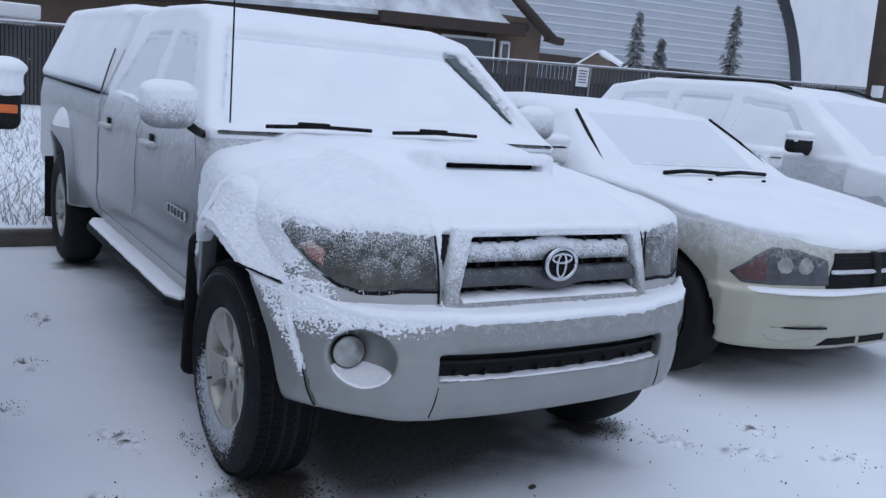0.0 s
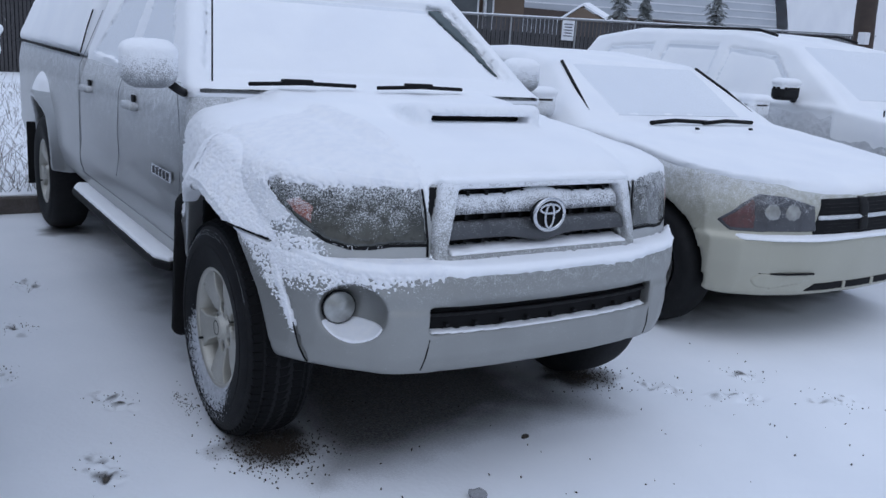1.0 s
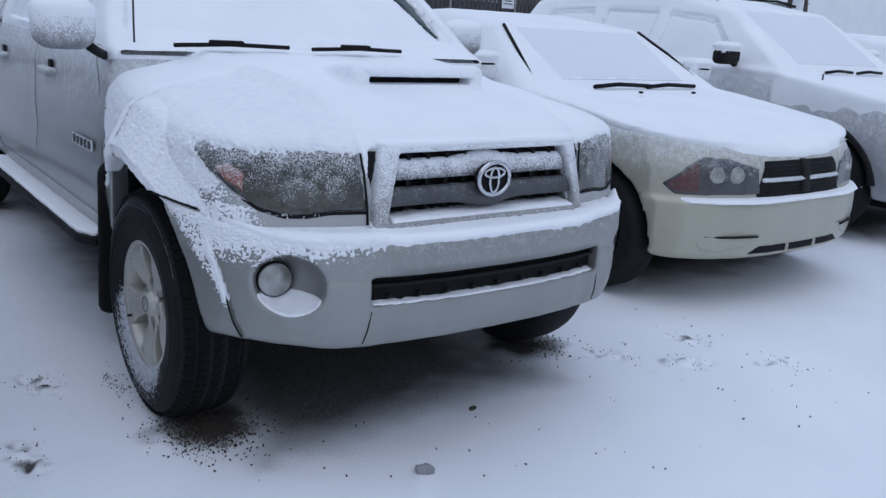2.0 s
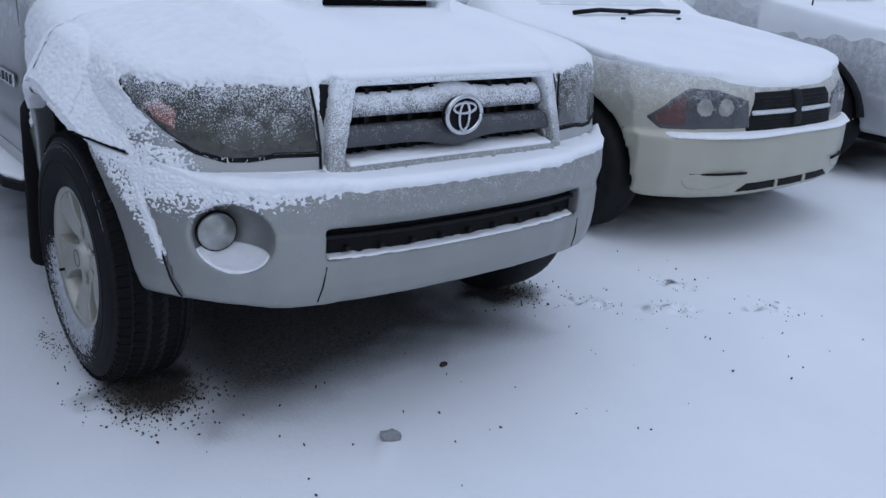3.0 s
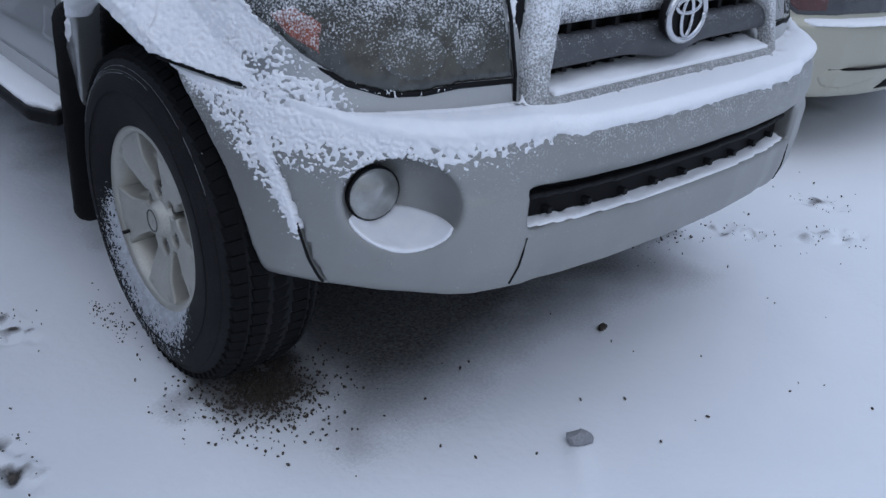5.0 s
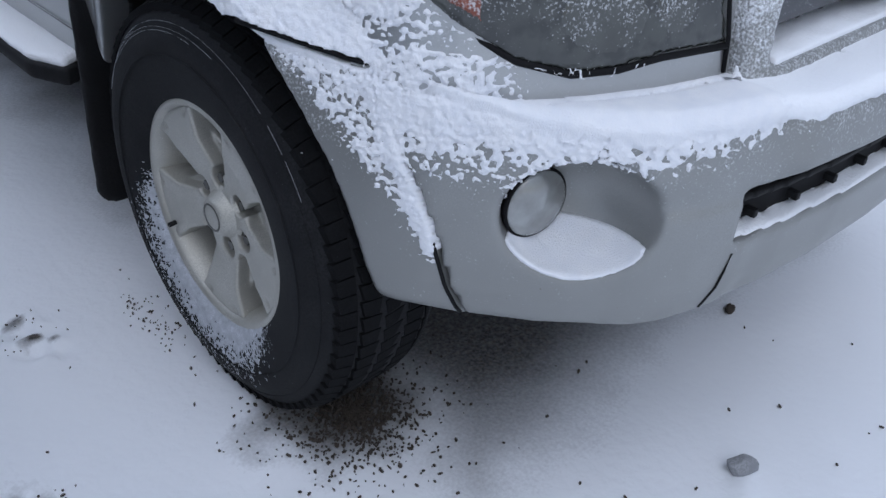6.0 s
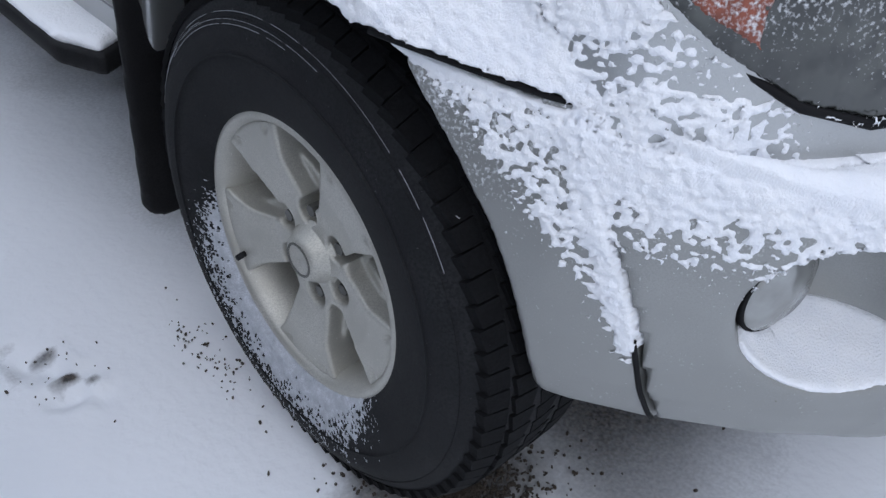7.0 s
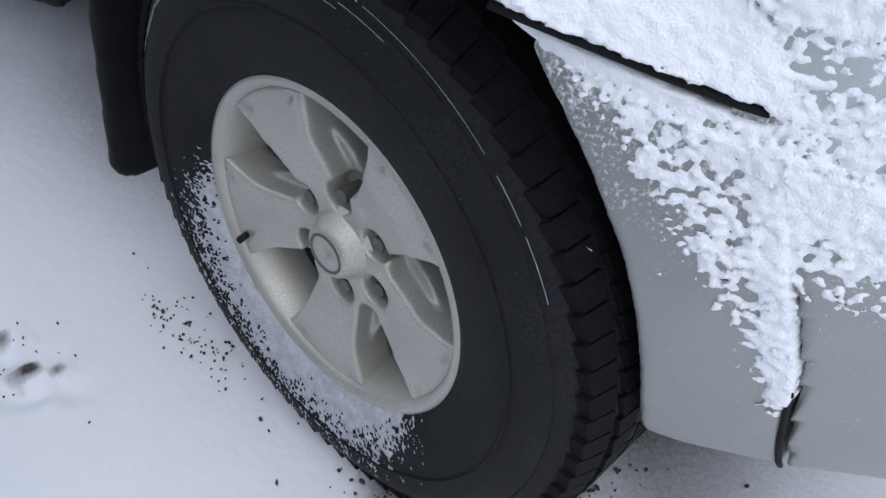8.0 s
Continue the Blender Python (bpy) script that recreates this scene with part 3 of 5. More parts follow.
        # raised rings on the sidewall
        for r in (0.30, 0.338, 0.345):
            part("sidewall_ring", lathe([(-0.116, r - 0.002), (-0.1250 + 60 * max(0, r - 0.32) ** 2, r - 0.001), (-0.1250 + 60 * max(0, r - 0.32) ** 2, r + 0.001), (-0.114, r + 0.002)], 96), RUBBER, t)
    barrel = lathe([(-0.096, 0.221), (-0.104, 0.219), (-0.106, 0.211), (-0.098, 0.205), (-0.086, 0.197), (-0.03, 0.190), (0.09, 0.195)], 72)
    rim = part("rim", barrel, ALLOY, hub, "dirty silver five-spoke alloy rim")
    # disc coloured near-black to paint in the shaded depth between the spokes
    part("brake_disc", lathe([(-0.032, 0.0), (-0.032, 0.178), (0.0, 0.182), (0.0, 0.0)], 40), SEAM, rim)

    def spokes(x, y, z):
        r = np.sqrt(y * y + z * z)
        ang = np.arctan2(z, y)
        k = 2 * np.pi / 5
        q = np.mod(ang + k / 2, k) - k / 2
        u, v = r * np.cos(q), np.abs(r * np.sin(q))
        half = np.interp(r, [0.05, 0.09, 0.14, 0.18, 0.206], [0.048, 0.037, 0.046, 0.062, 0.076])
        face = np.interp(r, [0.0, 0.06, 0.10, 0.15, 0.2, 0.22], [-0.070, -0.072, -0.082, -0.094, -0.097, -0.097])
        d = smax(np.maximum(v - half, r - 0.204), np.maximum(face - x, x - face - 0.06), 0.005)
        # a raised flank beside each spoke, and a dimple near the rim
        web = np.maximum(smax(v - half - 0.016 + 0.5 * np.clip(r - 0.12, 0, 1), np.maximum(face + 0.032 - x, x - face - 0.07), 0.006), np.maximum(0.07 - r, r - 0.204))
        d = smin(d, web, 0.004)
        d = smax(d, -(np.sqrt((u - 0.187) ** 2 + (v - half + 0.022) ** 2 + ((x - face) * 1.5) ** 2) - 0.007), 0.003)
        centre = smax(r - 0.082, np.maximum(-0.078 - x, x + 0.01), 0.012)
        d = smin(d, centre, 0.012)
        six = 2 * np.pi / 6
        q6 = np.mod(ang, six) - six / 2
        hole = np.sqrt((r * np.cos(q6) - 0.0695) ** 2 + (r * np.sin(q6)) ** 2) - 0.0215
        return smax(d, -np.maximum(hole, x + 0.040), 0.004)

    h = 0.0035 if detail else 0.008
    part("spokes", shape(spokes, (-0.12, -0.215, -0.215), (0.0, 0.215, 0.215), h), ALLOY, rim)
    cap = lathe([(-0.078, 0.0), (-0.100, 0.002), (-0.101, 0.028), (-0.098, 0.034), (-0.093, 0.037), (-0.070, 0.052)], 40)
    part("centre_cap", cap, ALLOY, rim, "round hub cap with a small raised badge")
    ring = lathe([(-0.099, 0.023), (-0.1025, 0.024), (-0.1025, 0.027), (-0.099, 0.028)], 36)
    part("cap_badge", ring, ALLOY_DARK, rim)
    for k in range(6):
        a = (k + 0.5) * math.pi / 3
        bm = bmesh.new()
        solid(bm, "rod", pose(-0.058, 0.0695 * math.cos(a), 0.0695 * math.sin(a), 0, 90, 0) @ Matrix.Diagonal((0.019, 0.019, 0.030, 1)), seg=6)
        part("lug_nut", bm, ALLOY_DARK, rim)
    part("valve", tube([(-0.085, 0.02, -0.188), (-0.112, 0.018, -0.182)], 0.005), BLACK, rim)
    return hub


def one_side(lo, hi, s):
    """A box given for the left side of the picture's truck, or its mirror image."""
    return (lo, hi) if s < 0 else ((-hi[0], lo[1], lo[2]), (-lo[0], hi[1], hi[2]))


def gap_z(y):
    """Height of the seam under the flare."""
    return 0.818 + 0.12 * (y - 0.305) - 0.25 * np.maximum(y - 0.42, 0) ** 2


def bumper_only(x, y, z):
    return np.maximum(bumper_field(x, y, z), y - seam_y(z))


def lip_only(x, y, z):
    return np.maximum(np.maximum(bumper_field(x, y, z), seam_y(z) + 0.005 - y), z - gap_z(y) + 0.006)


def flare_front(x, y, z):
    d = flare_field(x, y, z)
    d = np.where(y < HUB_Y, np.maximum(d, gap_z(y) - z), d)
    return np.maximum(d, np.where(y > HUB_Y, 0.50 - z, -1))


def surface_y(x, z):
    """Where the bumper's face lies."""
    lo, hi = -0.15, 0.3
    for _ in range(24):
        mid = (lo + hi) / 2
        lo, hi = (lo, mid) if float(bumper_field(np.array([x]), np.array([mid]), np.array([z]))[0]) < 0 else (mid, hi)
    return hi


LAMP = [(0.437, 0.840), (0.55, 0.840), (0.61, 0.830), (0.67, 0.829), (0.73, 0.848), (0.785, 0.890), (0.825, 0.945), (0.845, 1.0), (0.80, 1.05), (0.46, 1.02)]


def lens_field(x, y, z):
    return np.maximum(np.maximum(clip_field(x, y, z) - 0.004, poly(np.abs(x), z, LAMP)), np.maximum(y - 0.42, -clip_field(x, y, z) - 0.03))


def grille_face(z):
    return -0.012 + 0.20 * (z - 0.79)


def grille_field(x, y, z):
    a = np.abs(x)
    outer = poly(a, z, [(-0.1, 0.783), (0.428, 0.783), (0.424, 0.86), (0.392, 1.035), (-0.1, 1.035)])
    inner = poly(a, z, [(-0.1, 0.822), (0.372, 0.822), (0.330, 0.998), (-0.1, 0.998)]) - 0.013
    slope = 0.35 * np.maximum(a - 0.36, 0)
    d = smax(outer, grille_face(z) + slope - y, 0.014)
    return np.maximum(smax(d, -inner, 0.012), y - 0.14)


def truck_near(x, y, z):
    d = np.minimum(bumper_only(x, y, z), lip_only(x, y, z))
    d = np.minimum(d, np.minimum(flare_front(x, y, z), clip_field(x, y, z)))
    return np.minimum(d, lens_field(x, y, z))


truck = thing("pickup_truck", "silver double-cab pickup with canopy, crusted with snow", "pickup truck")
part("front_body", shape(clip_field, (-0.93, 0.0, 0.42), (0.93, 1.32, 1.29), 0.0115), PAINT, truck, "silver bonnet and front wings")


def window_cut(a, y, z):
    front = poly(y, z, [(1.42, 1.235), (1.78, 1.575), (2.11, 1.60), (2.13, 1.235)])
    rear = poly(y, z, [(2.22, 1.235), (2.22, 1.60), (2.66, 1.585), (2.93, 1.26)])
    return np.minimum(front, rear)


def cab_body(x, y, z):
    d = cab_field(x, y, z)
    a = np.abs(x)
    side = np.maximum(window_cut(a, y, z), 0.5 - a)
    screen = np.maximum(np.maximum(np.abs(x) - 0.80 + 0.42 * (z - 1.2), y - 1.80), np.maximum(1.262 - z, z - 1.615))
    return np.maximum(d, np.minimum(-np.minimum(side, screen), d + 0.014))


part("cab", shape(cab_body, (-0.93, 1.10, 0.43), (0.93, 3.13, 1.78), 0.019), PAINT, truck, "silver double cab")
part("bed", shape(bed_field, (-0.93, 3.10, 0.46), (0.93, 5.5, 1.29), 0.022), PAINT, truck)
part("canopy", shape(topper_field, (-0.93, 3.10, 1.22), (0.93, 5.5, 1.79), 0.022), PAINT, truck, "silver fibreglass canopy over the bed")
bumper = part("bumper", shape(bumper_only, (-0.97, -0.14, 0.40), (0.97, 0.36, 0.86), 0.0085), PLASTIC_SILVER, truck, "silver painted front bumper")
for s in (-1, 1):
    part("wheel_lip", shape(lip_only, *one_side((-0.98, 0.16, 0.40), (-0.62, 0.60, 0.87), s), 0.004 if s < 0 else 0.012), PLASTIC_SILVER, truck)
    part("wheel_flare", shape(flare_front, *one_side((-1.0, 0.05, 0.42), (-0.7, 1.40, 1.12), s), 0.0065 if s < 0 else 0.012), PAINT, truck)
    part("wheel_flare", shape(flare_rear, *one_side((-1.0, REAR_Y - 0.7, 0.42), (-0.7, REAR_Y + 0.7, 1.12), s), 0.015), PAINT, truck)
    lamp = part("headlight", shape(lens_field, *one_side((-0.89, 0.0, 0.80), (-0.40, 0.44, 1.09), s), 0.0065), LENS, truck, "smoked headlight speckled with snow")

    def over_lens(outline, lift):
        def f(x, y, z):
            return np.maximum(np.maximum(clip_field(x, y, z) - lift, poly(np.abs(x), z, outline)), np.maximum(y - 0.42, -clip_field(x, y, z) - 0.004))
        return shape(f, *one_side((-0.89, 0.0, 0.80), (-0.40, 0.44, 1.09), s), 0.005)

    part("amber_reflector", over_lens([(0.765, 0.893), (0.80, 0.922), (0.818, 0.955), (0.79, 0.972), (0.757, 0.945)], 0.0055), AMBER, lamp)
    ring = [(0.625 + 0.058 * math.cos(a), 0.895 + 0.048 * math.sin(a)) for a in np.linspace(0, 6.2, 18)]
    part("reflector_bowl", over_lens(ring, 0.0045), BOWL, lamp)
    part("reflector_bowl", over_lens([(0.525 + 0.036 * math.cos(a), 0.905 + 0.044 * math.sin(a)) for a in np.linspace(0, 6.2, 18)], 0.0045), BOWL, lamp)
    low_edge = [(x, z) for x, z in LAMP[:8]]
    part("lens_rim", tube([(s * x, float(front_y(x, z)) - 0.004 + 0.02 * step01(np.array(x), 0.70, 0.85), z - 0.003) for x, z in low_edge], 0.005), SEAM, lamp)
    # dark mesh notch between lamp and grille
    def notch(x, y, z):
        return np.maximum(np.maximum(clip_field(x, y, z) - 0.003, poly(np.abs(x), z, [(0.396, 1.016), (0.448, 1.012), (0.421, 0.905)])), -clip_field(x, y, z) - 0.03)
    part("mesh_notch", shape(notch, *one_side((-0.47, 0.0, 0.88), (-0.37, 0.2, 1.05), s), 0.006), SEAM, truck)
    # fog lamp in its pocket
    fog = part("fog_lamp", lathe([(-0.03, 0.0), (-0.03, 0.05), (0.004, 0.052), (0.010, 0.05), (0.012, 0.045), (0.020, 0.030), (0.023, 0.0)], 40), LENS_GLOW, truck, "round clear fog lamp", pose(s * 0.684, 0.154, 0.634, 0, 0, -90 + s * 10))
    part("fog_ring", lathe([(-0.004, 0.049), (-0.004, 0.054), (0.006, 0.0545), (0.009, 0.052), (0.006, 0.049)], 40), SEAM, fog)
    part("headlight_seam", tube([(s * 0.437, 0.046, 0.80), (s * 0.437, 0.050, 0.85), (s * 0.443, 0.068, 0.95), (s * 0.452, 0.08, 1.01)], 0.0035), SEAM, truck)
    part("panel_seam", tube([(s * 0.728, 0.167, 0.812), (s * 0.732, 0.174, 0.846)], 0.002), SEAM, truck)
    # seam of the middle lip of the bumper
    part("lip_seam", tube([(s * x, surface_y(x, z) - 0.0005, z) for x, z in ((0.468, 0.590), (0.471, 0.56), (0.474, 0.53), (0.478, 0.50), (0.481, 0.475), (0.483, 0.457))], 0.0022), SEAM, bumper)
    # rubber flap behind the front wheel, black shell of the wheel space
    part("mud_flap", shape(lambda x, y, z: np.maximum(rbox(np.abs(x), y * 0, z, (0.795, 0.0, 0.53), (0.115, 0.1, 0.30), 0.045), np.abs(y - 1.150 - 0.10 * (0.55 - z)) - 0.008), *one_side((-0.98, 1.08, 0.20), (-0.66, 1.24, 0.85), s), 0.008), BLACK, truck, "black rubber mud flap")
    part("mud_flap", box((0.25, 0.012, 0.45), (s * 0.80, REAR_Y + 0.46, 0.47), (0, 0, 0), 0.005), BLACK, truck)
    part("wheel_liner", box((0.22, 0.92, 0.62), (s * 0.50, HUB_Y + 0.02, 0.72), bevel=0.02), BLACK, truck)
    part("wheel_liner", box((0.22, 0.95, 0.62), (s * 0.50, REAR_Y, 0.74), bevel=0.02), BLACK, truck)
    def arch_shell(x, y, z):
        r = hub_radius(y, z)
        reach = 0.900 - 0.02 * step01(y, HUB_Y, HUB_Y + 0.25) - np.minimum(0.45 * np.maximum(HUB_Y - 0.10 - y, 0) ** 1.3, 0.035) - 0.085 * step01(y - HUB_Y, 0.08, 0.50) - 0.20 * step01(0.80 - z, 0, 0.06) * (y < HUB_Y)
        return np.maximum(np.maximum(np.abs(r - ARCH_R + 0.001) - 0.006, np.abs(x) - reach), np.maximum(0.55 - np.abs(x), 0.45 - z))
    part("wheel_liner", shape(arch_shell, *one_side((-0.96, 0.24, 0.43), (-0.52, 1.24, 0.95), s), 0.0075), BLACK, truck)
    # running board
    part("running_board", shape(lambda x, y, z: smax(np.maximum(poly(np.abs(x), y, [(0.78, 1.34), (0.89, 1.28), (0.935, 1.38), (0.935, 3.05), (0.89, 3.18), (0.78, 3.12)]), np.abs(z - 0.488) - 0.022), np.abs(z - 0.488) - 0.022, 0.01), *one_side((-0.96, 1.22, 0.44), (-0.74, 3.24, 0.54), s), 0.011), BLACK, truck, "black running board topped with snow")
    part("snow_cover", shape(lambda x, y, z: smax(poly(np.abs(x), y, [(0.79, 1.35), (0.885, 1.30), (0.928, 1.39), (0.928, 3.04), (0.885, 3.16), (0.79, 3.10)]), np.abs(z - 0.513 - 0.003 * lump(x, y, z, 0.06, 2)) - 0.012, 0.012), *one_side((-0.96, 1.22, 0.48), (-0.74, 3.24, 0.55), s), 0.011), SNOW, truck)
    # side mirror
    my, mx = (1.06, 1.02) if s < 0 else (1.46, 0.965)
    shell = lambda x, y, z: smax(rbox(np.abs(x), y, z, (mx, my, 1.305), (0.102, 0.062, 0.080), 0.058), np.sqrt(((np.abs(x) - mx) / 0.124) ** 2 + ((z - 1.305) / 0.098) ** 2) * 0.1 - 0.1, 0.02)
    mir = part("side_mirror", shape(shell, *one_side((-mx - 0.16, my - 0.10, 1.18), (-mx + 0.16, my + 0.10, 1.42), s), 0.007), MIRROR_SHELL, truck, "silver door mirror powdered with snow")
    part("mirror_arm", tube([(s * (mx - 0.09), my + 0.02, 1.235), (s * (mx - 0.13), my + 0.08, 1.215), (s * 0.85, my + 0.14, 1.20)], 0.017), BLACK, mir)
    part("snow_cover", snow_on(shell, *one_side((-mx - 0.17, my - 0.13, 1.16), (-mx + 0.17, my + 0.13, 1.45), s), 0.007,
         lambda x, y, z, nx, ny, nz: 0.010 * step01(nz, 0.1, 0.8) + 0.005 * np.clip((z - 1.335) / 0.03, -3, 1) + 0.002 * lump(x, y, z, 0.012, 4)), SNOW, mir)
    for hy in (1.90, 2.82):
        handle = part("door_handle", shape(lambda x, y, z: rbox(np.abs(x), y, z, (0.888, hy, 1.085), (0.026, 0.085, 0.018), 0.014), *one_side((-0.94, hy - 0.12, 1.04), (-0.84, hy + 0.12, 1.13), s), 0.008), PAINT, truck)
        part("handle_recess", box((0.012, 0.05, 0.045), (s * 0.877, hy - 0.03, 1.112), bevel=0.004), BLACK, handle)
    for line in ([(0.884, 1.175, 0.72), (0.872, 1.18, 0.95), (0.872, 1.2, 1.10), (0.85, 1.30, 1.205)], [(0.888, 2.17, 0.72), (0.876, 2.17, 0.82), (0.881, 2.17, 0.95), (0.872, 2.17, 1.12), (0.848, 2.17, 1.21)], [(0.82, 3.115, 0.5), (0.873, 3.115, 0.65), (0.87, 3.115, 1.0), (0.86, 3.115, 1.2), (0.73, 3.115, 1.5)], [(0.868, 1.2, 0.60), (0.868, 3.1, 0.60)]):
        part("door_seam", tube([(s * x, y, z) for x, y, z in line], 0.0016), FAINT, truck)
    part("window_seal", tube([(s * 0.725, 1.63, 1.45), (s * 0.695, 1.76, 1.575), (s * 0.684, 1.86, 1.60), (s * 0.68, 2.0, 1.61)], 0.009), SEAM, truck)
    badge = part("name_badge", box((0.008, 0.27, 0.045), (s * 0.886, 1.40, 0.86), bevel=0.003), CHROME, truck, "pale raised model badge")
    for k in range(5):
        part("badge_bar", box((0.004, 0.008, 0.03), (s * 0.8915, 1.30 + 0.05 * k, 0.86)), BAR_GREY, badge)

part("canopy_seam", tube([(-0.862, 3.14, 1.247), (-0.868, 5.42, 1.257)], 0.009), SEAM, truck)
part("canopy_edge", tube([(-0.855, 3.125, 1.26), (-0.815, 3.125, 1.40), (-0.78, 3.13, 1.50)], 0.004), SEAM, truck)
part("underbody", box((1.0, 4.9, 0.30), (0, 2.75, 0.55), bevel=0.03), BLACK, truck)
part("engine_bay", box((1.3, 1.0, 0.42), (0, 0.72, 0.72), bevel=0.03), BLACK, truck)
part("axle", tube([(-0.7, HUB_Y + 0.02, 0.37), (0.7, HUB_Y + 0.02, 0.37)], 0.045), BLACK, truck)
part("skid_plate", box((0.95, 0.5, 0.02), (0, 0.35, 0.43), (-6, 0, 0), 0.006), BLACK, truck)

# grille
grille = part("grille", shape(grille_field, (-0.46, -0.05, 0.76), (0.46, 0.17, 1.06), 0.0075), PLASTIC_SILVER, truck, "silver grille surround with two grey bars")
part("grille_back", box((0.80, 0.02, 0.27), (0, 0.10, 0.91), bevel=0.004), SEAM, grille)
for z0, z1, w, up, down, mat in ((0.926, 0.990, 0.352, 0.018, 0.0, BAR_FROST), (0.850, 0.905, 0.378, 0.0, 0.020, BAR_GREY)):
    def bar(x, y, z):
        swell = np.exp(-(x / 0.085) ** 2)
        mid, tall = (z0 + z1 + (up - down) * swell) / 2, (z1 - z0 + (up + down) * swell) / 2
        front = grille_face(z) + 0.020 - 0.012 * swell + 0.012 * ((z - mid) / 0.03) ** 2
        return smax(np.maximum(np.abs(x) - w + 0.24 * (z - z0), np.abs(z - mid) - tall), np.maximum(front - y, y - 0.08), 0.010)
    part("grille_bar", shape(bar, (-0.40, -0.03, z0 - 0.04), (0.40, 0.10, z1 + 0.04), 0.006), mat, grille)
part("shelf_snow", shape(lambda x, y, z: np.maximum(np.maximum(np.abs(x) - 0.372 + 0.2 * (z - 0.81), np.maximum(grille_face(z) + 0.012 - y, y - 0.085)), np.maximum(0.800 - z, z - 0.817 - 0.14 * (y - 0.01) - 0.004 * lump(x, y, z, 0.05, 4) - 0.002 * lump(x, y, z, 0.015, 6))), (-0.40, -0.03, 0.79), (0.40, 0.10, 0.86), 0.006), SNOW, grille, "thin snow on the grille's sill")
for k in range(9):
    part("grille_rib", box((0.012, 0.03, 0.17), (-0.29 + 0.0725 * k, 0.075, 0.915)), BLACK, grille)
oval = [(-0.012, 0.0), (-0.012, 0.048), (0.0, 0.052), (0.010, 0.052), (0.012, 0.049)]
emblem = part("badge_base", lathe(oval + [(0.010, 0.045), (0.010, 0.0)], 44), SEAM, grille, "", pose(0, 0.010, 0.924, 0, 0, -90) @ Matrix.Diagonal((1, 1.30, 1.05, 1)))


def hoop(rx, rz, thick, at):
    pts = [(at[0] + rx * math.cos(a), at[1], at[2] + rz * math.sin(a)) for a in np.linspace(0, 2 * math.pi, 41)]
    return tube(pts, thick)


part("badge_ring", hoop(0.062, 0.052, 0.0075, (0, -0.003, 0.924)), CHROME, grille, "chrome oval badge ring")
part("badge_mark", hoop(0.018, 0.040, 0.0048, (0, -0.004, 0.920)), CHROME, grille)
part("badge_mark", hoop(0.040, 0.015, 0.0048, (0, -0.004, 0.943)), CHROME, grille)

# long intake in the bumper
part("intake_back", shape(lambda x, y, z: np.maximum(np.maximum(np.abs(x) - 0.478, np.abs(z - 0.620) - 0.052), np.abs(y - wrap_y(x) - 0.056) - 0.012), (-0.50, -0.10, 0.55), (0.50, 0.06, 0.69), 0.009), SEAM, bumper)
part("intake_slat", shape(lambda x, y, z: np.maximum(np.maximum(np.abs(x) - 0.465, np.abs(z - 0.634) - 0.006), np.abs(y - wrap_y(x) - 0.036) - 0.014), (-0.49, -0.10, 0.61), (0.49, 0.06, 0.66), 0.006), BLACK, bumper)
part("intake_snow", shape(lambda x, y, z: np.maximum(np.maximum(np.abs(x) - 0.462, np.maximum(wrap_y(x) + 0.012 - y, y - wrap_y(x) - 0.050)), np.maximum(0.572 - z, z - 0.580 - 0.10 * (y - wrap_y(x)) - 0.002 * lump(x, y, z, 0.04, 3) - 0.002 * lump(x, y, z, 0.013, 4))), (-0.49, -0.11, 0.56), (0.49, 0.06, 0.66), 0.008), SNOW, bumper, "snow drifted into the bumper intake")
for k in range(9):
    part("intake_stud", box((0.012, 0.020, 0.014), (-0.40 + 0.1 * k, float(wrap_y(-0.40 + 0.1 * k)) + 0.036, 0.597), bevel=0.002), BLACK, bumper)


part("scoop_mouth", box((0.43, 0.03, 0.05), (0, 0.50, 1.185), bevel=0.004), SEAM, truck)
part("aerial", tube([(-0.75, 1.175, 1.20), (-0.75, 1.18, 1.5), (-0.75, 1.19, 2.05)], 0.0035), BLACK, truck, "thin black whip aerial")
for x0, x1 in ((-0.64, -0.17), (-0.08, 0.36)):
    arm = part("wiper", tube([(x0, 1.075, 1.25), (x0 + 0.22, 1.08, 1.258), (x1, 1.10, 1.252)], 0.008), SEAM, truck, "black wiper half buried in snow")
    part("wiper_joint", box((0.13, 0.035, 0.022), (x0 + 0.20, 1.075, 1.262), bevel=0.006), SEAM, arm)
# bare glass where snow slid off the screen
GL = [(0.50, 1.60), (0.57, 1.60), (0.63, 1.50), (0.67, 1.40), (0.70, 1.30), (0.66, 1.345), (0.59, 1.46), (0.53, 1.54)]
part("bare_glass", shape(lambda x, y, z: np.maximum(np.maximum(cab_body(x, y, z) - 0.016, poly(x, z, GL) + 0.006 * lump(x, y, z, 0.03, 3)), -cab_body(x, y, z) - 0.01), (0.44, 1.2, 1.26), (0.78, 1.8, 1.66), 0.008), GLASS, truck, "dark glass bared by sliding snow")

for s, y in ((-1, HUB_Y), (1, HUB_Y), (-1, REAR_Y), (1, REAR_Y)):
    wheel(truck, (s * 0.779, y, HUB_Z), 55, s, (s, y) == (-1, HUB_Y))


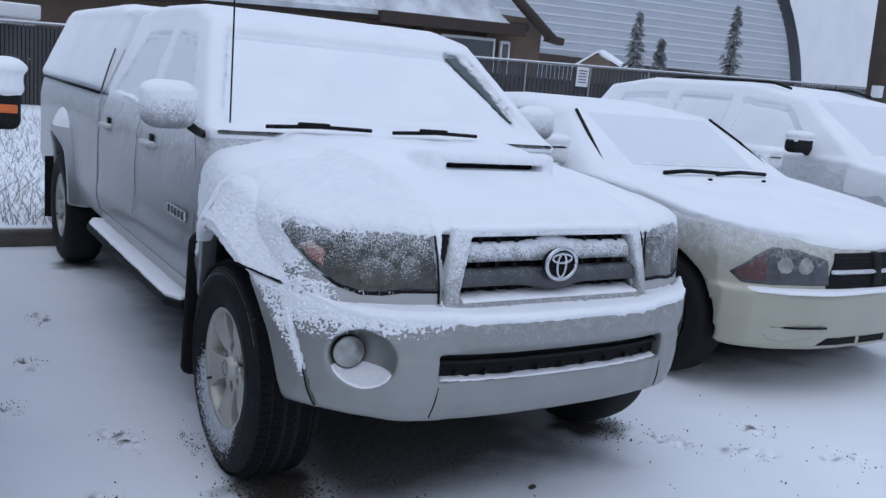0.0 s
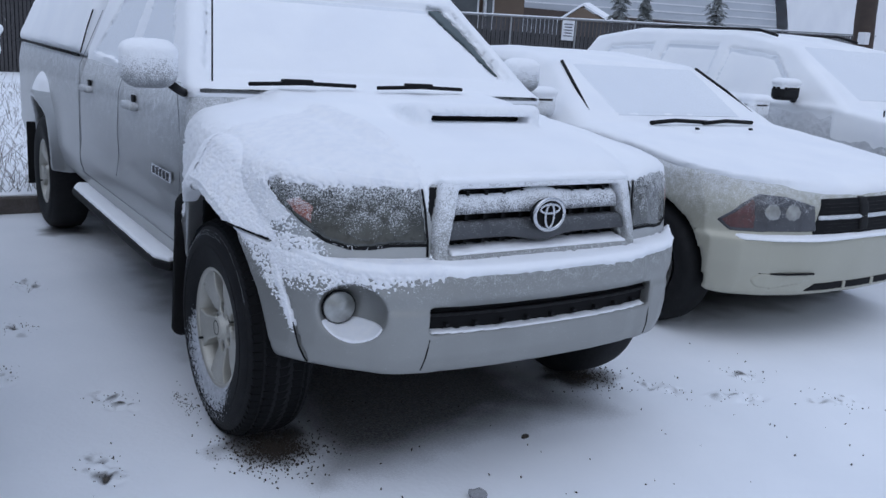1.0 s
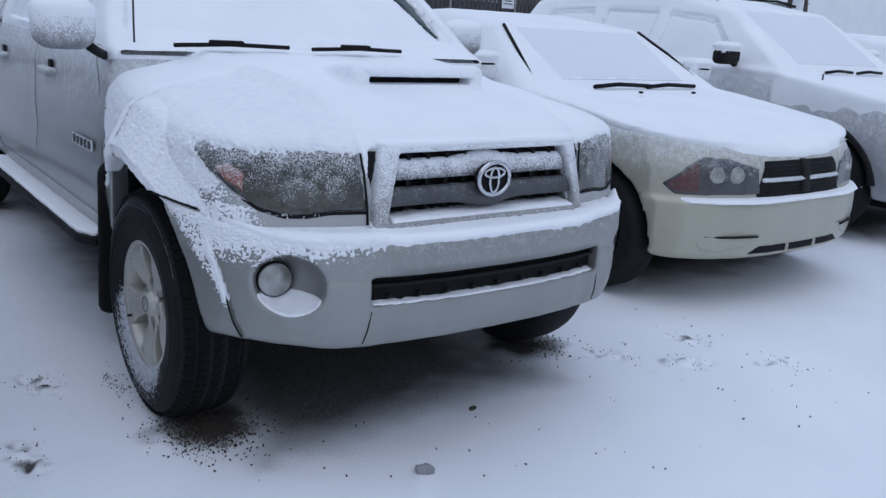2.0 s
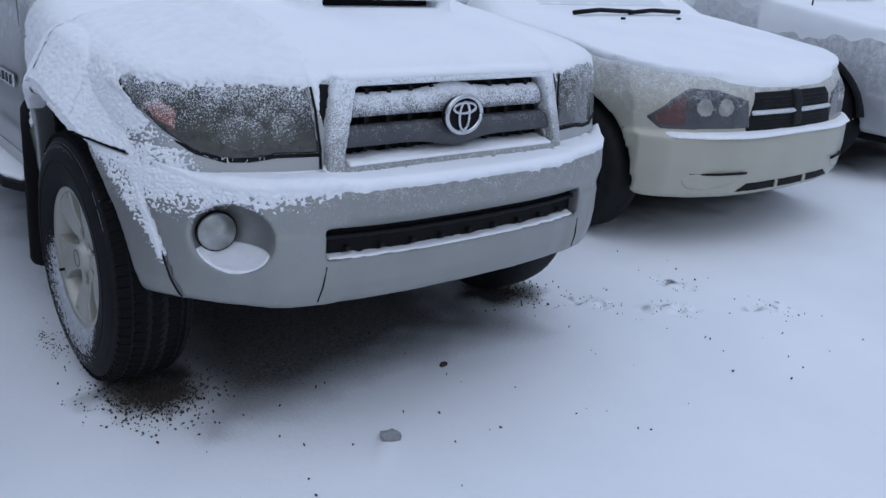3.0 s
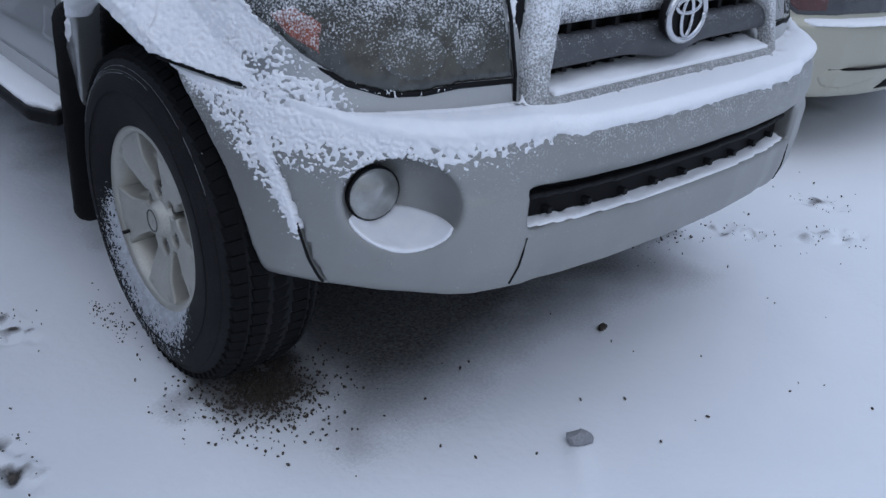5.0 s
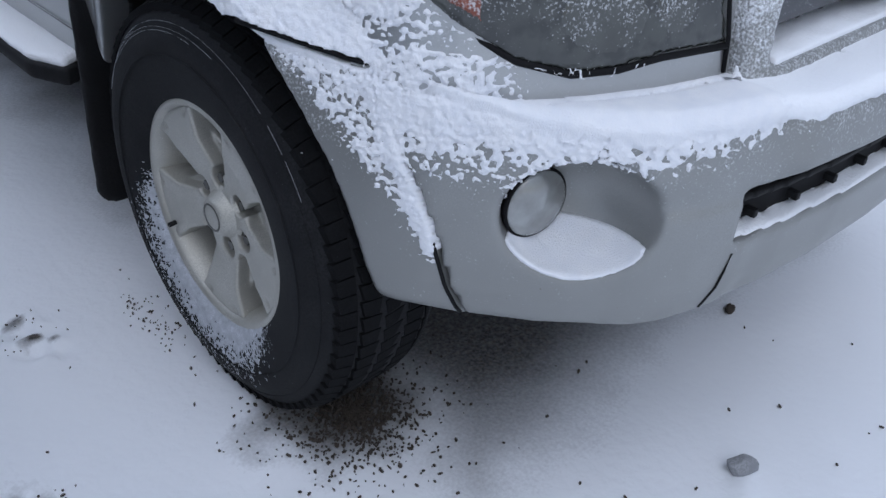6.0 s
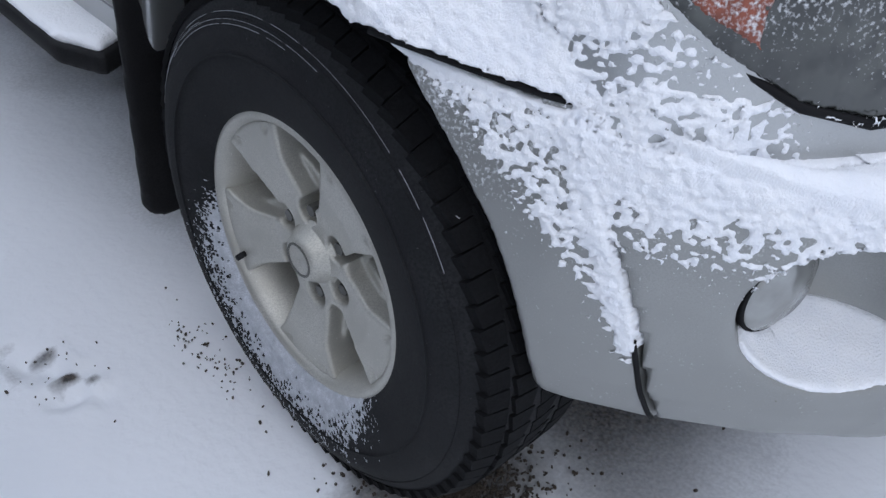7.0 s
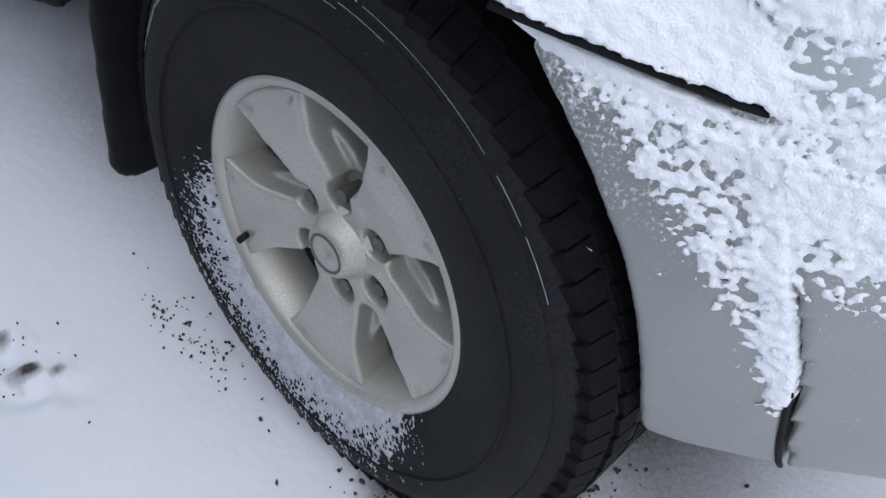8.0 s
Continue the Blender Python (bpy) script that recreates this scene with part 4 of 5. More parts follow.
def front_cover(clump):
    def depth(x, y, z, nx, ny, nz):
        a = np.abs(x)
        top = step01(nz, 0.30, 0.72)
        n = lump(x, y, z, clump * 2.3, 8)
        big = lump(x, y, z, 0.09, 12)
        corner = step01(-x, 0.25, 0.80)
        bump = (z - (0.782 - 0.062 * corner) - 0.010 * big) / (0.024 + 0.040 * corner)
        rim = hub_radius(y, z) - ARCH_R - 0.034 - 0.10 * step01(0.84 - z, 0.0, 0.34)
        lip = np.clip(rim / 0.028, -2.4, 0) + np.minimum((z - 0.585 + 0.03 * big) / 0.12, 0.12) + 0.60 * step01(seam_y(z) + 0.035 - y, 0, 0.03) * step01(z, 0.50, 0.58)
        wing = np.where(a > 0.72, (z - 0.905 + 0.55 * (a - 0.78)) / 0.07, (z - 0.965 + 0.4 * np.maximum(a - 0.66, 0)) / 0.07)
        wing = np.where(poly(a, z, LAMP) < 0.004, np.minimum(wing, (z - 1.022 + 0.01 * big) / 0.035), wing)
        wing = np.where(x > 0, wing - 0.5, wing)
        flare = 0.45 + (z - 0.80 + 0.02 * big) / 0.12
        side = (z - 1.00 + 0.03 * big) / 0.10
        c = np.where(z < 0.838, np.where(y < seam_y(z), bump, lip), wing)
        # the bare strip under the lamp
        strip = (clip_field(x, y, z) < 0.012) & (z > 0.797) & (z < 0.852) & (ny < -0.3) & (nz < 0.5)
        c = np.where(strip, np.clip((a - 0.755) / 0.045, -2.2, 0.2), c)
        c = np.where((z >= gap_z(y)) & (y > 0.26) & (flare_field(x, y, z) < 0.012), flare, c)
        c = np.where((nx > 0.5) | (y > 1.15), side, c)
        c = np.where((a < 0.428) & (z > 0.80) & (nz < 0.5), np.where(y < 0.17, -1.15 + 0.4 * big - 1.5 * (x > 0), c), c)
        c = np.clip(c, -2.4, 1.0)
        pile = clumps(x, y * 1.0, z * 1.25, clump, 3)
        # round clumps that grow and merge as the cover thickens
        swell = np.clip(0.56 + 0.40 * c + 0.16 * n, 0.02, 0.98)
        face = np.where(c < -1.6, -0.03, np.maximum(0.55 * clump * (1 - (pile / swell) ** 2), -0.03) + 0.004 * np.clip(c, 0, 1))
        thick = 0.017 - 0.006 * step01(z, 0.86, 0.94) + 0.003 * big + 0.0003 * n + 0.35 * clump * (1 - pile ** 2) * step01(a, 0.70, 0.80)
        mixd = np.maximum(face, -0.012 * top - 0.03 * (1 - top)) * (1 - top) + top * thick
        inner = (hub_radius(y, z) < ARCH_R + 0.006) & (a < 0.87)
        slit = (np.abs(z - gap_z(y) + 0.003) < 0.0065) & (y > 0.325) & (y < 0.53) & (a > 0.78)
        crack = (np.abs(y - seam_y(z)) < 0.006) & (z < 0.56)
        sill = (a < 0.43) & (z > 0.797) & (z < 0.845) & (y < 0.17)
        mixd = np.where(inner | slit | crack | sill, -0.03, mixd)
        return np.where(((z < 0.645) & (a < 0.50)) | ((z < 0.672) & (z > 0.605) & (a < 0.62)), -0.03, np.where(z < 0.60, np.where(top > 0.5, 0.004 + 0.002 * n, mixd), mixd))
    return depth


part("snow_cover", snow_on(truck_near, (-0.985, 0.04, 0.46), (-0.655, 0.53, 0.99), 0.0027, front_cover(0.0092)), CRUST, truck, "clumped wind-blown snow on bumper corner and wing")
part("snow_cover", snow_on(truck_near, (-0.678, -0.06, 0.46), (-0.43, 0.53, 1.24), 0.004, front_cover(0.0125)), CRUST, truck)
part("snow_cover", snow_on(truck_near, (-0.985, 0.10, 0.982), (-0.655, 0.53, 1.22), 0.004, front_cover(0.0125)), CRUST, truck)
part("snow_cover", snow_on(truck_near, (-0.99, 0.522, 0.50), (-0.43, 0.80, 1.24), 0.004, front_cover(0.0125)), CRUST, truck)


def surface_x(field, y, z):
    """Where the outer face lies on the left side of the picture's truck."""
    lo, hi = -1.0, -0.55
    for _ in range(24):
        mid = (lo + hi) / 2
        lo, hi = (lo, mid) if float(field(np.array([mid]), np.array([y]), np.array([z]))[0]) < 0 else (mid, hi)
    return hi


seam_line = []
for y in np.linspace(0.315, 0.515, 15):
    z = float(gap_z(np.array(y)))
    seam_line.append((min(surface_x(bumper_field, y, z - 0.012), surface_x(flare_front, y, z + 0.006)) - 0.0005, y, z - 0.002))
part("flare_seam", tube(seam_line, 0.0036), SEAM, truck)
part("lip_seam", tube([(surface_x(bumper_field, float(seam_y(z)) + 0.003, z) - 0.001, float(seam_y(z)) + 0.003, z) for z in np.linspace(0.447, 0.575, 12)], 0.0032), SEAM, truck)


def truck_rest(x, y, z):
    d = np.minimum(bumper_only(x, y, z), clip_field(x, y, z))
    return np.minimum(np.minimum(d, flare_front(x, y, z)), grille_field(x, y, z))


part("snow_cover", snow_on(truck_rest, (-0.448, -0.13, 0.55), (0.99, 1.33, 1.30), 0.0098, front_cover(0.019)), SNOW, truck, "smooth snow over bonnet and bumper")
part("snow_cover", snow_on(truck_rest, (-0.99, 0.782, 0.55), (-0.43, 1.42, 1.30), 0.0088, front_cover(0.019)), SNOW, truck)


def cab_cover(x, y, z, nx, ny, nz):
    top = step01(nz, 0.35, 0.8)
    wall = np.clip((z - 1.238 + 0.012 * lump(x, y, z, 0.12, 2)) / 0.05, -3, 1)
    bare = np.where((poly(x, z, GL) < 0.012 + 0.006 * lump(x, y, z, 0.03, 3)) & (ny < -0.3), -0.05, 0)
    return 0.024 * top + 0.010 * wall * (1 - top) + 0.0015 * lump(x, y, z, 0.05, 3) + bare


def cab_panes(x, y, z):
    a = np.abs(x)
    side = np.maximum(window_cut(a, y, z), 0.5 - a)
    screen = np.maximum(np.maximum(a - 0.79 + 0.42 * (z - 1.2), y - 1.80), np.maximum(1.27 - z, z - 1.605))
    bare = -(poly(x, z, GL) - 0.012 - 0.006 * lump(x, y, z, 0.03, 3))
    d = cab_body(x, y, z)
    return np.maximum(np.maximum(np.minimum(side, np.maximum(screen, bare)) + 0.006, d - 0.013), -d - 0.03)


part("glass_snow", shape(cab_panes, (-0.9, 1.15, 1.2), (0.9, 3.0, 1.66), 0.014), GLASS_SNOW, truck, "thin grey snow film on the glass")
part("snow_cover", snow_on(cab_body, (-0.95, 1.12, 0.8), (0.95, 3.15, 1.80), 0.016, cab_cover), SNOW, truck, "snow over cab roof and glass")
part("snow_cover", snow_on(topper_field, (-0.95, 3.08, 1.2), (0.95, 5.55, 1.83), 0.022, lambda x, y, z, nx, ny, nz: 0.012 + 0.02 * step01(nz, 0.3, 0.8) + 0.003 * lump(x, y, z, 0.2, 3)), SNOW, truck)
part("snow_cover", snow_on(flare_rear, (-1.0, REAR_Y - 0.7, 0.8), (-0.7, REAR_Y + 0.7, 1.14), 0.015, lambda x, y, z, nx, ny, nz: 0.010 * np.clip((z - 0.96) / 0.06, -3, 1)), SNOW, truck)


# ---- the other parked cars ----
def car(name, label, mat, cx, y0, half, roof_half, belt, prof, nose, hubs, hub_z, rad, dark=None, cover=None, mirrors=None, detail=0.02, screen=None):
    """A closed car: prof is its side outline (y from the nose), nose the set-back of its front across the half width."""
    th = thing(name, label, "car")
    top = max(p[1] for p in prof)
    outline = [(y0 + y, z) for y, z in prof]

    def body(x, y, z):
        a = np.abs(x - cx)
        side = np.interp(z, [0.2, 0.30, 0.50, 0.72, belt, belt + 0.04, top], [half - 0.09, half - 0.05, half - 0.01, half, half - 0.03, half - 0.06, roof_half])
        d = smax(a - side, poly(y, z, outline), 0.06)
        back = y0 + np.interp(a / half, [0, 0.3, 0.5, 0.7, 0.85, 0.95, 1.0], nose)
        d = smax(d, (back + np.interp(z, [0.2, 0.30, 0.45, 0.575, 0.60, 0.75, 0.85], [0.06, 0.02, 0.0, 0.005, 0.05, 0.065, 0.12]) - y) / 1.1, 0.035)
        for hy in hubs:
            d = np.maximum(d, np.where(a > 0.55, rad + 0.05 - np.sqrt((y - hy) ** 2 + (z - hub_z) ** 2), -1))
        return d

    def glazed(x, y, z):
        d = body(x, y, z)
        a = np.abs(x - cx)
        cut = np.full(d.shape, 1.0)
        for pane in (dark or []):
            cut = np.minimum(cut, np.maximum(poly(y, z, [(y0 + u, v) for u, v in pane]), 0.35 - a))
        return np.maximum(d, np.minimum(-cut, d + 0.015))

    lo, hi = (cx - half - 0.05, y0 - 0.05, 0.15), (cx + half + 0.05, outline[-1][0] + 0.08, top + 0.06)
    part("body", shape(glazed, lo, hi, detail), mat, th)
    part("snow_cover", snow_on(glazed, lo, hi, detail, cover), SNOW, th, "smooth snow over bonnet, glass and roof")
    if dark:
        def panes(x, y, z):
            a = np.abs(x - cx)
            cut = np.maximum(np.maximum(a - np.interp(z, [screen[0], screen[1]], [half - 0.17, roof_half - 0.03]), y - y0 - screen[2]), np.maximum(screen[0] - z, z - screen[1]))
            for pane in dark:
                cut = np.minimum(cut, np.maximum(poly(y, z, [(y0 + u, v) for u, v in pane]), 0.35 - a))
            b = glazed(x, y, z)
            return np.maximum(np.maximum(cut + 0.004, b - np.where(a < roof_half - 0.02, 0.027, 0.016)), -b - 0.03)
        part("glass_snow", shape(panes, (lo[0], y0 + 1.2, belt - 0.05), hi, detail), GLASS_SNOW, th)
    for s in (-1, 1):
        for hy in hubs:
            w = thing("wheel", "", "")
            w.parent = th
            w.matrix_basis = pose(cx + s * (half - 0.125), hy, hub_z)
            part("tyre", lathe([(-0.08, 0.21), (-0.11, 0.24), (-0.115, rad - 0.05), (-0.10, rad - 0.015), (-0.07, rad), (0.07, rad), (0.10, rad - 0.015), (0.115, rad - 0.05), (0.11, 0.24), (0.08, 0.21)], 56), RUBBER, w)
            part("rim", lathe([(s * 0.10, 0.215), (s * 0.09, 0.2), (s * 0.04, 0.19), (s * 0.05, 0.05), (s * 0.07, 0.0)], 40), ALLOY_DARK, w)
        part("wheel_liner", box((0.25, 3.9, 0.5), (cx + s * 0.45, (hubs[0] + hubs[1]) / 2, 0.48), bevel=0.02), BLACK, th)
        if mirrors:
            mx, my, mz, size, mm = mirrors
            f = lambda x, y, z: rbox(np.abs(x - cx), y, z, (mx, my, mz), size, 0.04)
            pad = 0.06
            box_lo, box_hi = (mx - size[0] - pad, my - size[1] - pad, mz - size[2] - pad), (mx + size[0] + pad, my + size[1] + pad, mz + size[2] + pad)
            if s < 0:
                box_lo, box_hi = (-box_hi[0], box_lo[1], box_lo[2]), (-box_lo[0], box_hi[1], box_hi[2])
            box_lo, box_hi = (box_lo[0] + cx, *box_lo[1:]), (box_hi[0] + cx, *box_hi[1:])
            mir = part("side_mirror", shape(f, box_lo, box_hi, 0.012), mm, th)
            part("mirror_arm", tube([(cx + s * (mx - size[0] * 0.6), my, mz - size[2] * 0.6), (cx + s * (half - 0.10), my + 0.06, mz - size[2] - 0.02)], 0.025), mm, mir)
            part("snow_cover", snow_on(f, box_lo, box_hi, 0.012, lambda x, y, z, nx, ny, nz: 0.022 * step01(nz, 0.1, 0.6) - 0.03 * step01(mz - z, 0, 0.02)), SNOW, mir)
    part("underbody", box((1.2, 4.0, 0.25), (cx, y0 + 2.6, 0.36), bevel=0.03), BLACK, th)
    return th, glazed, lo, hi


def on_body(field, outline, cx, s, lift, lo, hi, h=0.009):
    """A thin piece laid on the front of a body inside an outline in (across, up)."""
    def f(x, y, z):
        b = field(x, y, z)
        return np.maximum(np.maximum(b - lift, poly(s * (x - cx), z, outline)), -b - 0.03)
    return shape(f, lo, hi, h)


SEDAN_X, SEDAN_Y = 2.62, 0.42


def sedan_cover(x, y, z, nx, ny, nz):
    top = step01(nz, 0.15, 0.55)
    big = lump(x, y, z, 0.1, 3)
    face = np.clip((z - 0.97 + 0.03 * big) / 0.06, -3, 1)
    top = np.where(y < SEDAN_Y + 1.0, step01(nz, 0.45, 0.80), top)
    face = np.where(y < 1.75, -3, face)
    out = 0.024 * top + 0.010 * face * (1 - top) + 0.002 * big
    return np.where(z < 0.56, -0.1, out)



SEDAN_PANES = [[(1.72, 1.04), (2.12, 1.34), (2.65, 1.36), (2.68, 1.02)], [(2.78, 1.02), (2.76, 1.36), (3.3, 1.34), (3.75, 1.06)]]
sedan, sedan_f, slo, shi = car("sedan", "pale beige sedan with snow on bonnet and roof", CREAM, SEDAN_X, SEDAN_Y, 0.945, 0.60, 1.0,
    [(0.0, 0.27), (0.0, 0.62), (0.07, 0.80), (0.20, 0.865), (0.8, 0.95), (1.36, 1.02), (1.95, 1.37), (2.6, 1.44), (3.4, 1.39), (4.2, 1.12), (5.0, 1.06), (5.08, 0.35)],
    [0.0, 0.015, 0.045, 0.11, 0.20, 0.32, 0.48], (1.16, 4.21), 0.345, 0.345, SEDAN_PANES, sedan_cover, (1.03, 2.07, 1.13, (0.11, 0.06, 0.075), CREAM), 0.0165, (1.075, 1.375, 2.1))
for s in (-1, 1):
    flo, fhi = ((SEDAN_X - 0.97, 0.3, 0.55), (SEDAN_X - 0.30, 1.1, 0.90)) if s < 0 else ((SEDAN_X + 0.30, 0.3, 0.55), (SEDAN_X + 0.95, 1.1, 0.90))
    lamp = part("headlight", on_body(sedan_f, [(0.365, 0.615), (0.385, 0.750), (0.55, 0.795), (0.69, 0.805), (0.78, 0.75), (0.86, 0.66), (0.82, 0.612)], SEDAN_X, s, 0.006, flo, fhi), LENS_DARK, sedan, "dark headlight with twin round reflectors")
    for cx2, r in ((0.525, 0.046), (0.635, 0.046)):
        disc = [(cx2 + r * math.cos(a), 0.715 + r * math.sin(a)) for a in np.linspace(0, 6.2, 14)]
        part("reflector_bowl", on_body(sedan_f, disc, SEDAN_X, s, 0.0075, flo, fhi, 0.008), LENS_GLOW, lamp)
    part("marker_reflector", on_body(sedan_f, [(0.715, 0.625), (0.715, 0.785), (0.77, 0.745), (0.85, 0.665), (0.82, 0.622)], SEDAN_X, s, 0.0075, flo, fhi, 0.008), MARKER, lamp, "dull red side marker")
    # fog recess
    part("fog_recess", on_body(sedan_f, [(0.40, 0.398), (0.70, 0.405), (0.735, 0.37), (0.71, 0.33), (0.62, 0.315), (0.45, 0.35)], SEDAN_X, s, 0.004, (flo[0], 0.3, 0.30), (fhi[0], 0.9, 0.50)), CREAM, sedan)
    part("fog_lamp", lathe([(0, 0.0), (0, 0.036), (0.012, 0.034), (0.016, 0.0)], 24), LENS_GLOW, sedan, "", pose(SEDAN_X + s * 0.675, 0.575, 0.362, 0, 0, -90 + s * 25))
    part("fog_slot", tube([(SEDAN_X + s * 0.70, 0.565, 0.400), (SEDAN_X + s * 0.56, 0.487, 0.403), (SEDAN_X + s * 0.40, 0.447, 0.403)], 0.006), SEAM, sedan)
    part("bonnet_seam", tube([(SEDAN_X + s * 0.38, 0.57, 0.80), (SEDAN_X + s * 0.60, 0.66, 0.825), (SEDAN_X + s * 0.74, 0.85, 0.86), (SEDAN_X + s * 0.80, 1.2, 0.93)], 0.007), SEAM, sedan)
    part("pillar_seal", tube([(SEDAN_X + s * 0.80, 1.80, 1.04), (SEDAN_X + s * 0.72, 2.10, 1.24), (SEDAN_X + s * 0.64, 2.34, 1.38)], 0.011), SEAM, sedan)
glo, ghi = (SEDAN_X - 0.47, 0.3, 0.27), (SEDAN_X + 0.47, 0.75, 0.86)
gr = part("grille", on_body(sedan_f, [(-0.40, 0.592), (-0.33, 0.785), (0.33, 0.785), (0.40, 0.592)], SEDAN_X, 1, 0.004, glo, ghi), SEAM, sedan, "black cross-bar grille")
for z in (0.615, 0.635, 0.655, 0.72, 0.74, 0.76):
    part("grille_slat", on_body(sedan_f, [(-0.32, z - 0.004), (-0.32, z + 0.004), (0.32, z + 0.004), (0.32, z - 0.004)], SEDAN_X, 1, 0.008, glo, ghi, 0.008), BLACK, gr)
part("cross_bar", on_body(sedan_f, [(-0.365, 0.676), (-0.355, 0.700), (0.355, 0.700), (0.365, 0.676)], SEDAN_X, 1, 0.016, glo, ghi), FROSTED, gr)
part("cross_bar", on_body(sedan_f, [(-0.035, 0.615), (-0.035, 0.79), (0.035, 0.79), (0.035, 0.615)], SEDAN_X, 1, 0.016, glo, ghi), BLACK, gr)
part("lower_intake", on_body(sedan_f, [(-0.44, 0.300), (-0.36, 0.345), (0.36, 0.345), (0.44, 0.300)], SEDAN_X, 1, 0.004, glo, ghi), SEAM, sedan)
for x in (-0.13, 0.13):
    part("intake_post", on_body(sedan_f, [(x - 0.012, 0.30), (x - 0.012, 0.345), (x + 0.012, 0.345), (x + 0.012, 0.30)], SEDAN_X, 1, 0.012, glo, ghi, 0.008), CREAM, sedan)
for x0, x1 in ((-0.42, 0.10), (0.06, 0.56)):
    part("wiper", tube([(SEDAN_X + x0, 1.70, 1.05), (SEDAN_X + x0 + 0.22, 1.705, 1.065), (SEDAN_X + x1, 1.715, 1.055)], 0.013), SEAM, sedan, "black wiper half buried in snow")
for x, y, z in ((-0.20, 1.52, 1.035), (0.28, 1.50, 1.035)):
    part("washer_jet", box((0.025, 0.02, 0.014), (SEDAN_X + x, y, z), bevel=0.004), SEAM, sedan)

SUV_X, SUV_Y = 5.27, 0.52


def suv_cover(x, y, z, nx, ny, nz):
    top = step01(nz, 0.15, 0.6)
    big = lump(x, y, z, 0.12, 3)
    wall = np.clip((z - 1.10 + 0.05 * big) / 0.07, -3, 1)
    front = np.clip((z - 0.93 + 0.02 * big) / 0.08 + 0.3 * lump(x, y, z, 0.06, 5), -3, 1)
    face = np.where(y < 1.9, front, wall)
    return 0.025 * top + 0.011 * face * (1 - top) + 0.002 * big


SUV_PANES = [[(1.72, 1.16), (2.1, 1.53), (2.62, 1.58), (2.64, 1.15)], [(2.74, 1.15), (2.72, 1.58), (3.35, 1.58), (3.45, 1.16)], [(3.55, 1.2), (3.5, 1.57), (4.1, 1.53), (4.25, 1.22)]]
suv, suv_f, ulo, uhi = car("suv", "light grey sport utility car covered with snow", GREY_PAINT, SUV_X, SUV_Y, 0.925, 0.64, 1.13,
    [(0.0, 0.32), (0.0, 0.70), (0.06, 0.90), (0.22, 0.985), (0.9, 1.08), (1.28, 1.13), (1.98, 1.60), (2.6, 1.70), (3.8, 1.69), (4.35, 1.60), (4.6, 1.15), (4.65, 0.4)],
    [0.0, 0.01, 0.035, 0.08, 0.15, 0.26, 0.40], (1.42, 4.15), 0.37, 0.37, SUV_PANES, suv_cover, (1.06, 2.24, 1.255, (0.12, 0.06, 0.075), BLACK), 0.019, (1.20, 1.615, 2.2))
for s in (-1, 1):
    part("roof_rail", tube([(SUV_X + s * 0.58, 2.75, 1.69), (SUV_X + s * 0.585, 2.95, 1.735), (SUV_X + s * 0.58, 3.9, 1.742), (SUV_X + s * 0.575, 4.3, 1.70)], 0.012), BLACK, suv, "black roof rail")
    part("window_seal", tube([(SUV_X + s * 0.80, 2.27, 1.20), (SUV_X + s * 0.735, 2.48, 1.42), (SUV_X + s * 0.69, 2.66, 1.555), (SUV_X + s * 0.675, 2.9, 1.61), (SUV_X + s * 0.67, 3.12, 1.62)], 0.012), SEAM, suv)
    part("window_seal", tube([(SUV_X + s * 0.672, 3.26, 1.625), (SUV_X + s * 0.672, 3.88, 1.62)], 0.012), SEAM, suv)
    part("pillar_seal", tube([(SUV_X + s * 0.76, 1.84, 1.15), (SUV_X + s * 0.69, 2.2, 1.39), (SUV_X + s * 0.63, 2.5, 1.60)], 0.010), SEAM, suv)
    part("wheel_trim", tube([(SUV_X + s * 0.91, 1.42 + 0.44 * math.cos(a), 0.37 + 0.44 * math.sin(a)) for a in np.linspace(0.1, 3.0, 18)], 0.028), BLACK, suv)
    part("headlight", on_body(suv_f, [(0.45, 0.70), (0.47, 0.80), (0.80, 0.86), (0.88, 0.82), (0.82, 0.70)], SUV_X, s, 0.006, (SUV_X + (-0.95 if s < 0 else 0.4), 0.4, 0.66), (SUV_X + (-0.4 if s < 0 else 0.95), 1.2, 0.92), 0.012), LENS, suv)
part("sill_cladding", box((1.86, 1.9, 0.16), (SUV_X, 2.78, 0.38), bevel=0.03), BLACK, suv)
part("grille", on_body(suv_f, [(-0.38, 0.62), (-0.38, 0.80), (0.38, 0.80), (0.38, 0.62)], SUV_X, 1, 0.005, (SUV_X - 0.42, 0.4, 0.58), (SUV_X + 0.42, 0.9, 0.84), 0.012), SEAM, suv)
part("marker_aerial", tube([(SUV_X - 0.80, 1.55, 1.05), (SUV_X - 0.80, 1.555, 1.17)], 0.006), BLACK, suv)
for x0, x1 in ((-0.45, -0.02), (0.02, 0.45)):
    part("wiper", tube([(SUV_X + x0, 1.74, 1.165), (SUV_X + x0 + 0.2, 1.75, 1.18), (SUV_X + x1, 1.76, 1.17)], 0.012), SEAM, suv)

far_car, _, _, _ = car("hatchback", "white parked car wholly covered with snow", GREY_PAINT, 8.0, 0.75, 0.90, 0.60, 1.0,
    [(0.0, 0.3), (0.0, 0.65), (0.08, 0.83), (0.25, 0.90), (1.2, 1.03), (1.85, 1.42), (2.5, 1.48), (3.5, 1.42), (4.2, 1.0), (4.3, 0.35)],
    [0.0, 0.015, 0.045, 0.11, 0.20, 0.32, 0.48], (1.6, 4.2), 0.33, 0.33, [], lambda x, y, z, nx, ny, nz: 0.02 + 0.006 * lump(x, y, z, 0.12, 2) - 0.05 * (z < 0.6), None, 0.035)

